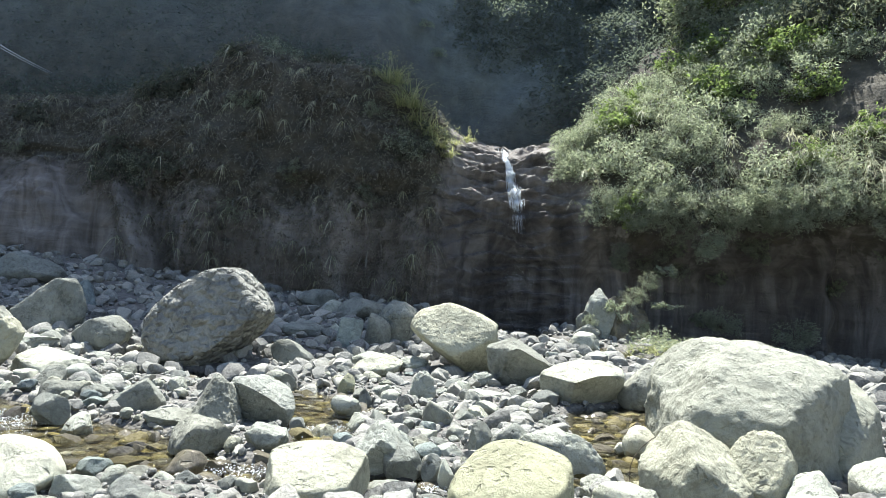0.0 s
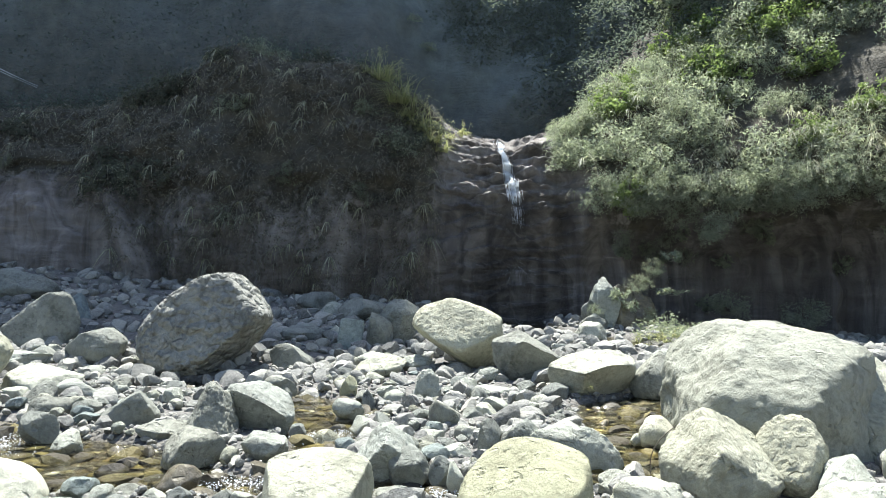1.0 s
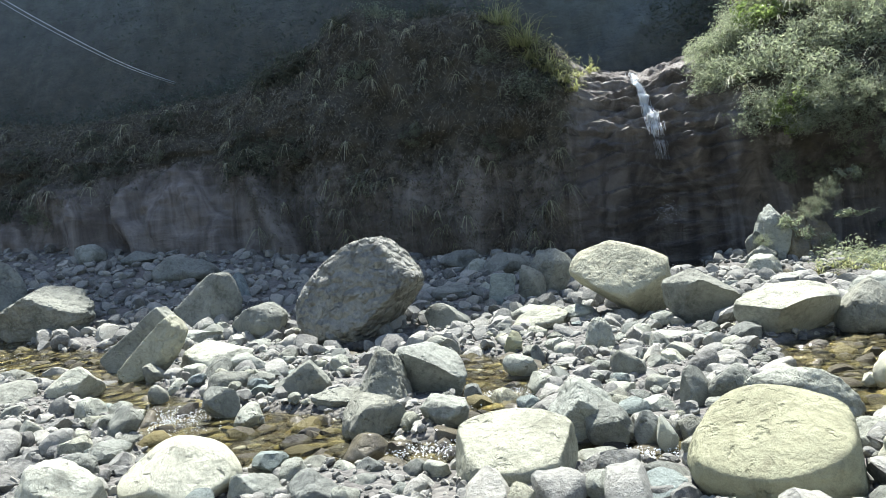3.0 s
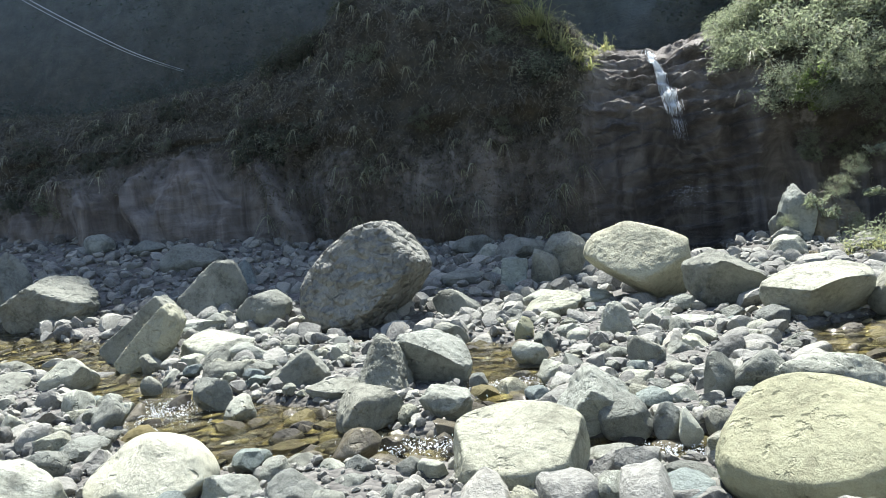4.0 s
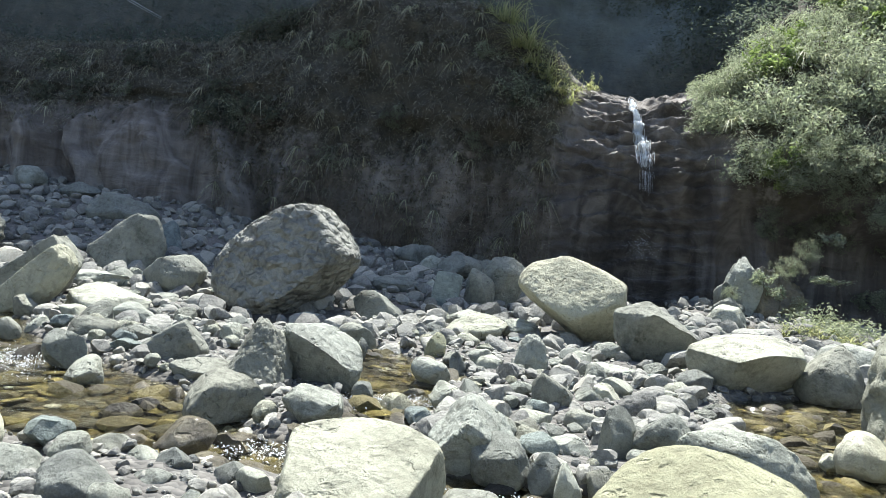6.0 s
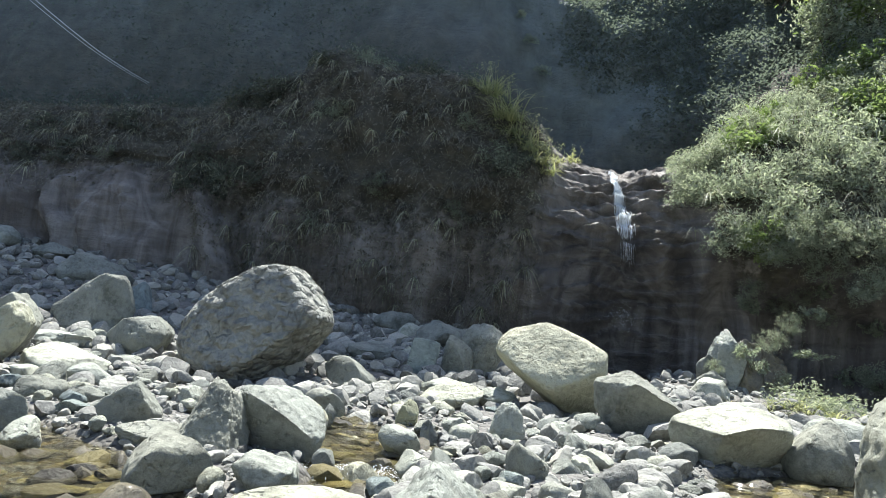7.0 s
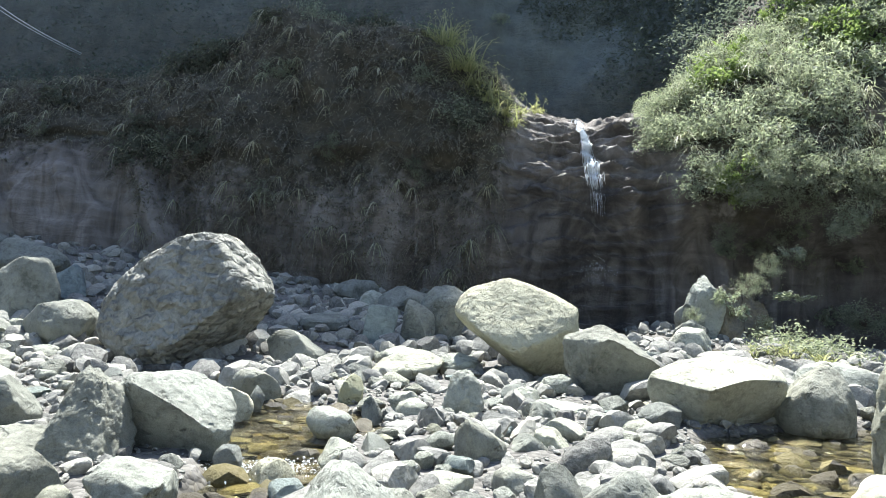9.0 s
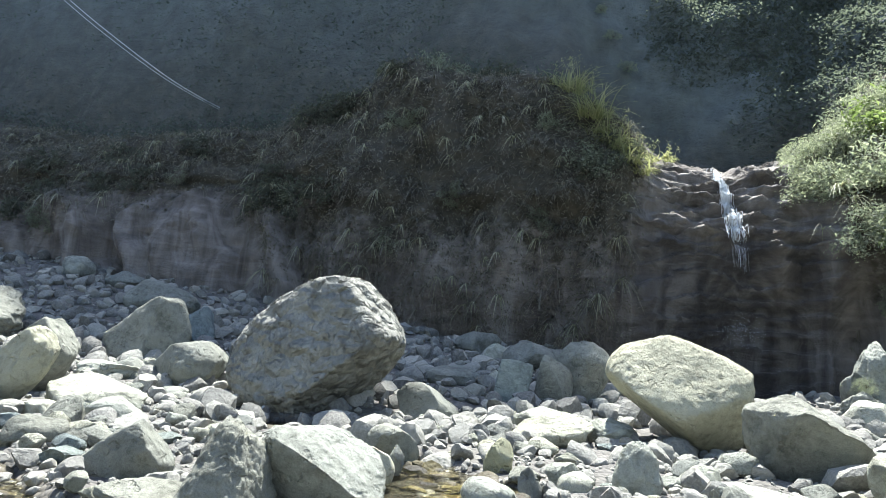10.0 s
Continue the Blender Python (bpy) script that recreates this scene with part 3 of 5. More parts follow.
boulder("boulder", "grey angular river boulder among smaller stones", -3.63, 4.98, (0.58, 0.56, 0.24), PALE, 57, turn=-9, sub=5)
boulder("boulder", "grey angular river boulder among smaller stones", -3.27, 5.41, (0.34, 0.30, 0.17), GREY, 58, turn=-6, sub=4)
boulder("boulder", "small grey river boulder among cobbles", -2.41, 6.05, (0.26, 0.22, 0.13), GREY, 59, turn=-9, sub=4)
boulder("boulder", "small grey river boulder among cobbles", -2.06, 5.83, (0.17, 0.14, 0.14), PALE, 60, turn=2, sub=3)
boulder("boulder", "small grey river boulder among cobbles", -2.00, 6.23, (0.26, 0.21, 0.18), GREY, 61, turn=-11, sub=4)
boulder("boulder", "small grey river boulder among cobbles", -1.82, 6.12, (0.22, 0.20, 0.20), PALE, 62, turn=5, sub=4)
boulder("boulder", "grey angular river boulder among smaller stones", -0.48, 7.08, (0.44, 0.39, 0.34), GREY, 63, turn=10, sub=5)
boulder("boulder", "smooth oval grey boulder in the shade", -3.34, 14.40, (0.93, 0.74, 0.56), GREY, 64, turn=10, sub=4)
boulder("boulder", "pale weathered boulder beside the stream", -1.55, 14.37, (1.15, 1.11, 0.41), PALE, 65, turn=2, sub=5)
boulder("boulder", "grey angular river boulder among smaller stones", -4.63, 23.17, (1.31, 1.30, 0.68), GREY, 66, turn=-8, sub=4)
boulder("boulder", "grey angular river boulder among smaller stones", -3.67, 21.44, (0.72, 0.66, 0.59), PALE, 67, turn=11, sub=3)
boulder("boulder", "grey angular river boulder among smaller stones", -3.78, 17.84, (1.13, 1.12, 0.42), GREY, 68, turn=2, sub=4)
boulder("boulder", "grey angular river boulder among smaller stones", -2.82, 21.31, (1.42, 1.34, 0.76), GREY, 69, turn=-4, sub=4)
boulder("boulder", "small grey river boulder among cobbles", -3.07, 17.89, (0.43, 0.33, 0.39), PALE, 70, turn=6, sub=3)
boulder("boulder", "grey angular river boulder among smaller stones", -1.81, 16.75, (0.60, 0.50, 0.91), GREY, 71, turn=-11, sub=3)
boulder("boulder", "grey angular river boulder among smaller stones", -0.45, 11.24, (0.46, 0.40, 0.56), PALE, 72, turn=-10, sub=5, cuts=5, depth=0.82, rough=0.14)
boulder("boulder", "grey angular river boulder among smaller stones", 0.09, 12.53, (0.41, 0.33, 0.25), GREY, 73, turn=3, sub=3)
boulder("boulder", "small upright wedge-shaped stone by the pool", -1.78, 11.71, (0.30, 0.24, 0.38), WARM, 74, turn=8, sub=3)
boulder("boulder", "grey angular river boulder among smaller stones", -1.52, 10.02, (0.46, 0.38, 0.30), PALE, 75, turn=-3, sub=4)
boulder("boulder", "grey angular river boulder among smaller stones", -0.99, 9.36, (0.27, 0.26, 0.23), GREY, 76, turn=-1, sub=3)
boulder("boulder", "grey angular river boulder among smaller stones", -0.97, 11.04, (0.33, 0.32, 0.24), PALE, 77, turn=10, sub=3)
boulder("boulder", "grey angular river boulder among smaller stones", -0.16, 9.42, (0.42, 0.33, 0.39), GREY, 78, turn=4, sub=4)
boulder("boulder", "grey angular river boulder among smaller stones", 0.22, 9.76, (0.33, 0.29, 0.22), GREY, 79, turn=10, sub=4)
boulder("boulder", "grey angular river boulder among smaller stones", -0.36, 8.48, (0.43, 0.33, 0.20), PALE, 80, turn=4, sub=4)
boulder("boulder", "grey angular river boulder among smaller stones", 0.15, 8.72, (0.39, 0.35, 0.20), GREY, 81, turn=3, sub=4)
boulder("boulder", "grey angular river boulder among smaller stones", -0.00, 7.75, (0.42, 0.38, 0.21), PALE, 82, turn=-4, sub=4)
boulder("boulder", "grey angular river boulder among smaller stones", 0.37, 7.84, (0.33, 0.30, 0.47), GREY, 83, turn=7, sub=4)
boulder("boulder", "grey angular river boulder among smaller stones", -0.18, 6.92, (0.23, 0.20, 0.29), GREY, 84, turn=4, sub=4)
boulder("boulder", "grey angular river boulder among smaller stones", -0.03, 6.79, (0.18, 0.16, 0.28), PALE, 85, turn=4, sub=3)
boulder("boulder", "grey angular river boulder among smaller stones", 0.22, 7.06, (0.27, 0.23, 0.18), GREY, 86, turn=-8, sub=4)
boulder("boulder", "grey angular river boulder among smaller stones", 0.54, 10.46, (0.51, 0.40, 0.24), PALE, 87, turn=10, sub=4)
boulder("boulder", "small grey river boulder among cobbles", 0.28, 11.38, (0.22, 0.19, 0.23), GREY, 88, turn=-1, sub=3)
boulder("boulder", "grey angular river boulder among smaller stones", -0.56, 6.37, (0.52, 0.49, 0.16), GREY, 89, turn=-1, sub=5)
boulder("boulder", "small grey river boulder among cobbles", 2.61, 17.30, (0.40, 0.30, 0.30), PALE, 90, turn=-3, sub=3)
boulder("boulder", "small grey river boulder among cobbles", 3.27, 17.70, (0.41, 0.36, 0.27), GREY, 91, turn=-9, sub=3)
boulder("boulder", "small grey river boulder among cobbles", 2.96, 16.26, (0.23, 0.21, 0.18), PALE, 92, turn=-8, sub=3)
boulder("boulder", "pale sunlit boulder beside the great rock", 3.30, 6.22, (0.54, 0.46, 0.48), WHITE, 93, turn=10, sub=5)
boulder("boulder", "pale sunlit boulder beside the great rock", 4.18, 6.67, (0.47, 0.46, 0.54), WHITE, 94, turn=-3, sub=4)
boulder("boulder", "pale sunlit boulder beside the great rock", 5.42, 8.15, (0.35, 0.30, 0.51), WHITE, 95, turn=-12, sub=4)
boulder("boulder", "pale sunlit boulder beside the great rock", 6.50, 9.10, (0.53, 0.44, 0.59), WHITE, 96, turn=-4, sub=4)
boulder("boulder", "pale sunlit boulder beside the great rock", 3.07, 5.56, (0.82, 0.72, 0.45), WHITE, 97, turn=-11, sub=5)
boulder("boulder", "pale sunlit boulder beside the great rock", 1.47, 5.82, (0.58, 0.51, 0.41), WHITE, 98, turn=-10, sub=5)
boulder("boulder", "pale sunlit boulder beside the great rock", 2.35, 8.48, (0.43, 0.43, 0.37), WHITE, 99, turn=8, sub=4)
boulder("boulder", "small grey river boulder among cobbles", 2.16, 8.57, (0.22, 0.20, 0.13), PALE, 100, turn=1, sub=3)
# the great boulders
boulder("boulder", "huge grey boulder with a scaly pitted face and overhanging side", -5.05, 14.2, (2.7, 1.9, 2.16), SCALY, 801, turn=-4, sub=6, sink=0.12, cuts=2, depth=0.99, rough=0.07, bury=0.06, worn=0.005, planes=[(0.05, 0, 1.0, 0.84), (-0.98, 0, 0.2, 0.80), (-0.66, -0.05, 0.75, 0.66), (-0.4, -0.05, 0.9, 0.74), (0.8, 0, 0.6, 0.84), (0.76, -0.1, -0.65, 0.62), (-0.1, -0.93, 0.36, 0.50), (-0.5, -0.8, 0.2, 0.66)])
boulder("boulder", "large pale tilted lens-shaped boulder leaning on darker rocks", 0.08, 14.35, (1.9, 1.6, 1.58), CREAM, 802, turn=3, sub=6, cuts=2, depth=0.98, rough=0.05, up=0.0, bury=0.0, worn=0.010, planes=[(-0.62, -0.1, -0.78, 0.42), (0.42, 0, 0.90, 0.72), (-0.3, 0, 0.95, 0.84), (1.0, -0.1, 0.05, 0.86), (0.05, -0.80, 0.58, 0.60), (0.5, -0.6, -0.62, 0.70)])
boulder("boulder", "grey boulder with a shaded undercut front beside the tilted boulder", 1.32, 13.1, (1.30, 1.0, 1.02), GREY, 803, turn=-6, sub=6, cuts=4, rough=0.10, planes=[(0.1, -0.80, -0.60, 0.30), (0.46, -0.05, 0.88, 0.52), (-0.3, 0.0, 0.95, 0.74), (-0.9, 0, -0.4, 0.7)])
boulder("boulder", "flat white slab boulder with a shaded front", 2.3, 11.8, (1.5, 1.15, 0.72), PALE, 804, turn=8, sub=6, cuts=2, rough=0.05, planes=[(-0.22, -0.22, 0.95, 0.42), (0.42, -0.74, -0.52, 0.36), (-0.8, -0.4, -0.3, 0.7), (0.95, 0, -0.1, 0.75)], up=0.05)
boulder("boulder", "blocky grey boulder behind the white slab", 3.3, 11.95, (0.78, 0.9, 0.78), GREY, 805, turn=15, sub=5)
boulder("boulder", "low broken grey rock before the white slab", 1.58, 11.35, (0.50, 0.4, 0.30), GREY, 806, sub=4)
boulder("boulder", "peaked pale boulder in the stream's far bank", 3.75, 19.5, (1.0, 0.8, 0.62), PALE, 807, sub=4)
boulder("boulder", "flat pale boulder on the far bank", 3.85, 17.1, (1.15, 0.8, 0.38), PALE, 808, sub=4)
boulder("boulder", "massive pale cream boulder with a rough pitted front", 3.75, 8.45, (2.5, 2.5, 2.75), CREAM, 809, turn=-2, sub=6, sink=1.22, cuts=2, depth=0.99, bury=0.0, rough=0.09, worn=0.003, planes=[(-0.99, -0.05, 0.05, 0.78), (-0.72, -0.1, 0.68, 0.80), (0.0, -0.46, 0.89, 0.70), (0.03, 0, 1, 0.76), (0.97, -0.1, 0.1, 0.74), (0.62, -0.76, 0.15, 0.70), (0.6, 0, 0.8, 0.84)])
boulder("boulder", "lower ledge split from the massive cream boulder", 4.65, 8.5, (1.15, 1.9, 2.4), CREAM, 841, turn=-4, sub=5, sink=1.22, cuts=2, depth=0.99, bury=0.0, rough=0.09, worn=0.003, planes=[(0.1, -0.25, 1, 0.68), (0.98, -0.1, 0, 0.72), (0.5, -0.85, 0.1, 0.66), (0, -0.55, 0.83, 0.68)])
boulder("boulder", "pale pointed rock at the foot of the massive boulder", 2.35, 6.6, (1.0, 1.0, 0.95), CREAM, 810, sub=6, sink=0.18, bury=0.1, cuts=3, depth=0.95, rough=0.08, planes=[(0.45, -0.45, 0.77, 0.52), (-0.75, -0.3, 0.58, 0.60), (0, -0.95, 0.1, 0.7), (-0.9, -0.4, 0, 0.7)])
boulder("boulder", "warm beige rock at the foot of the massive boulder", 3.0, 6.6, (0.72, 0.62, 0.78), CREAM, 811, turn=20, sub=6, sink=0.06, rough=0.08, cuts=4, depth=0.9, planes=[(-0.6, -0.4, 0.7, 0.6), (0.7, -0.5, -0.5, 0.6), (-0.6, -0.3, -0.75, 0.6)])
boulder("boulder", "broad cream-yellow sandstone boulder on the near bank", 0.52, 5.72, (1.10, 0.95, 0.70), WARM, 812, turn=6, sub=6, cuts=4, depth=0.88, rough=0.03, planes=[(-0.3, -0.42, 0.85, 0.52), (0.2, -0.25, 0.95, 0.60), (0.85, -0.3, 0.1, 0.7)])
boulder("boulder", "cream-white block-shaped boulder with a rounded flat top", -1.2, 6.05, (0.95, 0.95, 0.52), CREAM, 813, turn=4, sub=6, cuts=3, depth=0.92, rough=0.03, planes=[(0.02, -0.36, 0.93, 0.48), (0.95, -0.2, 0, 0.74), (-0.95, -0.2, 0.1, 0.76)])
boulder("boulder", "big round white boulder on the near bank", -3.88, 5.9, (1.0, 0.8, 0.54), WHITE, 814, turn=-5, sub=5, cuts=4, depth=0.86, rough=0.03, planes=[(-0.4, -0.6, 0.6, 0.66), (0.5, -0.6, 0.5, 0.7)])
boulder("boulder", "long pale ridge-backed boulder", 1.20, 7.65, (1.05, 0.5, 0.44), PALE, 815, turn=-8, sub=5, tilt=(0, 8))
boulder("boulder", "pale rounded boulder beside the ridge-backed one", 0.68, 7.85, (0.46, 0.42, 0.47), GREY, 816, sub=5)
boulder("boulder", "peaked grey boulder with a steep shaded face", -3.02, 8.7, (0.66, 0.72, 0.74), GREY, 817, turn=10, sub=6, cuts=5, depth=0.86, rough=0.13, planes=[(0.94, -0.2, 0.30, 0.62), (-0.80, -0.25, 0.58, 0.52), (0.1, -0.85, 0.52, 0.56), (0.3, 0.0, 0.95, 0.80)])
boulder("boulder", "wedge boulder with a pale top and dark front", -2.58, 9.25, (1.0, 0.85, 0.66), PALE, 818, turn=-14, sub=6, cuts=3, depth=0.92, rough=0.09, planes=[(0.60, -0.1, 0.79, 0.52), (0.15, -0.88, -0.45, 0.34), (-0.2, 0.1, 0.97, 0.74), (-0.9, -0.2, 0.2, 0.7)])
boulder("boulder", "cone-shaped grey boulder on the near bank", -0.72, 7.3, (0.64, 0.6, 0.52), PALE, 819, sub=6, cuts=6, depth=0.85, rough=0.12, planes=[(0.62, -0.3, 0.72, 0.52), (-0.66, -0.3, 0.7, 0.55), (0.1, -0.9, -0.2, 0.5)])
boulder("boulder", "upright dark boulder with a white sunlit edge", -16.9, 17.6, (1.35, 1.0, 1.75), GREY, 820, turn=0, sub=5, cuts=4, depth=0.9, planes=[(-0.75, -0.2, 0.62, 0.46), (-0.3, -0.92, -0.1, 0.45), (0.86, -0.3, 0.45, 0.5)])
boulder("boulder", "broad ledged grey boulder by the upper stream", -14.2, 16.3, (2.6, 1.8, 1.25), GREY, 821, sub=6, cuts=4, depth=0.9, rough=0.12, planes=[(-0.5, -0.3, 0.8, 0.58), (0.1, -0.9, -0.15, 0.5), (0.55, -0.2, 0.8, 0.55)])
boulder("boulder", "thick flat grey slab tilted up out of the stream bank", -8.85, 13.0, (1.65, 0.8, 0.70), GREY, 822, turn=6, sub=5, cuts=3, depth=0.9, rough=0.07, tilt=(0, -36), up=0.22, planes=[(0, -0.9, 0.2, 0.55), (0, 0, 1, 0.5), (1, 0, 0, 0.72), (-1, 0, 0, 0.72)])
boulder("boulder", "narrow tilted slab with a lichen-tinted edge", -7.85, 11.75, (1.45, 0.6, 0.50), CREAM, 823, turn=4, sub=5, cuts=3, depth=0.9, rough=0.07, tilt=(0, -42), up=0.30, planes=[(0, -0.9, 0.3, 0.55), (0, 0, 1, 0.5), (1, 0, 0, 0.75), (-1, 0, 0, 0.75)])
boulder("boulder", "leaning flat rectangular grey plate of rock", -2.5, 16.2, (0.58, 0.3, 0.84), BLUE, 824, sub=5, cuts=3, tilt=(-14, 6), planes=[(0, -1, 0, 0.45), (1, 0, 0, 0.6), (-1, 0, 0, 0.6), (0, 0, 1, 0.7)])
boulder("boulder", "tall domed grey boulder in the shade", -1.4, 17.5, (1.15, 1.0, 1.2), GREY, 825, sub=5, cuts=5)
boulder("boulder", "squarish fractured grey boulder in the stream", -4.36, 9.5, (0.74, 0.6, 0.52), GREY, 826, sub=5, planes=[(0, -1, 0.2, 0.6), (-0.6, -0.2, 0.75, 0.6)])
boulder("boulder", "big grey boulder far up the cobble bar", -13.5, 21.5, (2.3, 1.6, 0.95), GREY, 827, sub=5)
boulder("boulder", "pale flat-topped block at the cliff's foot", -19.5, 24.3, (1.3, 1.0, 0.8), PALE, 828, sub=4)
boulder("boulder", "pale low block at the cliff's foot", -17.0, 24.0, (1.4, 0.9, 0.6), GREY, 829, sub=4)
boulder("boulder", "pale streaked rock mound at the foot of the dark cliff", 4.9, 22.6, (1.0, 0.9, 1.75), PALE, 830, sub=6, cuts=22, depth=0.80, rough=0.14, worn=0.001, planes=[(-0.95, -0.2, 0.25, 0.62), (0.5, -0.2, 0.8, 0.60), (-0.2, -0.3, 1, 0.60), (0, -0.95, 0.2, 0.55)])
boulder("boulder", "angular block against the streaked rock mound", 4.45, 22.6, (0.6, 0.6, 1.0), GREY, 835, sub=5, cuts=12, rough=0.1, worn=0.001)
boulder("boulder", "angular block against the streaked rock mound", 5.45, 22.5, (0.9, 0.7, 1.55), WET, 836, sub=5, cuts=12, rough=0.1, worn=0.001)
boulder("boulder", "broken lower part of the streaked rock mound", 4.45, 22.1, (1.0, 0.9, 0.6), GREY, 832, sub=5, cuts=14, rough=0.22)
boulder("boulder", "broken shoulder of the streaked rock mound", 5.95, 22.9, (1.5, 0.9, 1.4), WET, 834, sub=5, cuts=14, rough=0.2, worn=0.001)
boulder("boulder", "bright white boulder beside the far shallow pool", 4.4, 13.7, (1.5, 1.1, 0.62), PALE, 831, sub=5)

# rocks round the pools
boulder("boulder", "cream irregular rock of broken lumps", -1.47, 13.69, (1.05, 0.89, 0.45), CREAM, 860, turn=-5, sub=5, cuts=10, rough=0.12)
boulder("boulder", "pale broken lump beside cream rock", -0.76, 14.1, (0.66, 0.56, 0.38), PALE, 861, turn=-18, sub=5, cuts=10, rough=0.12)
boulder("boulder", "low flat-topped boulder beside the pool", -3.58, 8.75, (0.7, 0.5, 0.24), GREY, 862, turn=19, sub=5, cuts=10, rough=0.12)
boulder("boulder", "white upright stone at the pool edge", -3.09, 10.77, (0.33, 0.28, 0.4), WHITE, 863, turn=6, sub=4, cuts=10, rough=0.12)
boulder("boulder", "white rounded stone at the pool edge", -2.7, 10.66, (0.37, 0.31, 0.33), WHITE, 864, turn=-7, sub=4, cuts=10, rough=0.12)
boulder("boulder", "white lump at the riffle edge", -1.21, 9.05, (0.3, 0.26, 0.24), PALE, 865, turn=-20, sub=4, cuts=10, rough=0.12)
boulder("boulder", "small upright stone beside the gravel", -1.33, 10.81, (0.22, 0.19, 0.28), GREY, 866, turn=17, sub=4, cuts=10, rough=0.12)
boulder("boulder", "pale angular rock on gravel", 0.17, 12.26, (0.42, 0.36, 0.26), PALE, 867, turn=4, sub=4, cuts=10, rough=0.12)
boulder("boulder", "flat pale rock on gravel", 0.63, 12.0, (0.76, 0.65, 0.16), PALE, 868, turn=-9, sub=5, cuts=10, rough=0.12)
boulder("boulder", "grey pointed rock on gravel", 0.37, 11.13, (0.32, 0.27, 0.28), GREY, 869, turn=-22, sub=4, cuts=10, rough=0.12)
boulder("boulder", "rounded pale rock on gravel", 0.41, 9.94, (0.34, 0.29, 0.24), PALE, 870, turn=15, sub=4, cuts=10, rough=0.12)
boulder("boulder", "grey block on the stream bank", -6.47, 10.99, (0.52, 0.44, 0.4), GREY, 871, turn=2, sub=4, cuts=10, rough=0.12)
boulder("boulder", "long pale boulder on the cobble bar", -9.03, 14.37, (1.4, 1.19, 0.34), PALE, 872, turn=-11, sub=5, cuts=10, rough=0.12)
boulder("boulder", "small round stone below the wedge boulder", -1.98, 8.89, (0.25, 0.21, 0.18), GREY, 873, turn=-24, sub=4, cuts=10, rough=0.12)

# ---- cobbles: single stones between the boulders, then the gravel ----
COBBLES = [stone_mesh("cobble", 300 + k, 3, (1.0, random.uniform(0.7, 1.0), random.uniform(0.45, 0.75)), (PALE, GREY, PALE, PALE, BLUE, GREY, PALE, CREAM)[k % 8], 9, 0.70, 0.13) for k in range(16)]
bpy.context.view_layer.update()
TAKEN = [(o.location.x, o.location.y, 0.42 * max(o.dimensions.x, o.dimensions.y)) for o in scene.objects if o.get("category") == "boulder"]
TX = np.array(TAKEN)


def free(x, y, r, slack=1.0):
    return not np.any(np.hypot(TX[:, 0] - x, TX[:, 1] - y) < slack * (TX[:, 2] + r))


spots = []
tries = 0
while len(spots) < 300 and tries < 20000:
    tries += 1
    y = rng.uniform(4.6, 15.5)
    x = rng.uniform(-0.62 * y - 1.5, 0.45 * y + 0.6)
    r = 0.5 * min(0.60, rng.lognormal(math.log(0.24), 0.36))
    if not free(x, y, r, 0.95) or any((x - a) ** 2 + (y - b) ** 2 < (0.8 * (r + c)) ** 2 for a, b, c in spots):
        continue
    if channel(np.array([x]), np.array([y]))[0] > 0.12 and rng.random() < 0.93:
        continue
    spots.append((x, y, r))
for x, y, r in spots:
    ob = new("cobble", COBBLES[int(rng.integers(len(COBBLES)))])
    s = 2 * r
    ob.matrix_world = pose(x, y, float(ground_z(np.array(x), np.array(y))) - 0.10 * s, rng.uniform(-12, 12), rng.uniform(-12, 12), rng.uniform(0, 360)) @ Matrix.Diagonal((s, s, s * rng.uniform(0.8, 1.15), 1))
    tagged(ob, "rounded grey river cobble lying in the gravel", "stone", "cobbles in the river bed")


def scatter_stones(name, label, mat, places, sub, seed):
    """Many stones joined in one mesh: places are x, y, z, size rows."""
    r = np.random.default_rng(seed)
    v0, f0 = BALLS[sub]
    protos = []
    for k in range(10):
        v = v0.copy()
        for n in r.normal(size=(9, 3)):
            n /= np.linalg.norm(n)
            v -= np.maximum(0, v @ n - r.uniform(0.50, 0.84))[:, None] * n
        protos.append(v / np.abs(v).max(0) * r.uniform(0.95, 1.04, (len(v), 1)))
    vs, fs = [], []
    for k, (x, y, z, s) in enumerate(places):
        a = r.uniform(0, 6.283)
        v = protos[k % 10] * np.array([0.5, 0.5 * r.uniform(0.65, 1), 0.5 * r.uniform(0.5, 0.95)]) * s
        c, d = math.cos(a), math.sin(a)
        v = np.stack([v[:, 0] * c - v[:, 1] * d, v[:, 0] * d + v[:, 1] * c, v[:, 2] + v[:, 0] * r.uniform(-0.45, 0.45)], 1)
        vs.append(v + [x, y, z + 0.14 * s])
        fs.append(f0 + k * len(v0))
    return tagged(new(name, mesh_of(name, np.concatenate(vs), np.concatenate(fs), mat, True, 34)), label, "stones", kind="stuff")


def island_rock(name, tones, mottle=0.4):
    """Gravel: each stone has its own tone."""
    m = Mat(name, 0.88)
    isl = m.t.nodes.new("ShaderNodeNewGeometry").outputs["Random Per Island"]
    c = m.ramp(isl, tones)
    f = m.noise(22.0, 6, 0.65)
    c = m.mix(mottle, c, m.ramp(f, [(0.36, (0.07, 0.07, 0.064)), (0.66, (0.36, 0.36, 0.325))]))
    n = m.bump(f, 0.8, 0.035)
    n = m.bump(m.noise(7.0, 4, 0.6), 0.6, 0.06, n)
    return m.base(c, m.bump(m.noise(80, 4, 0.7), 0.6, 0.008, n))


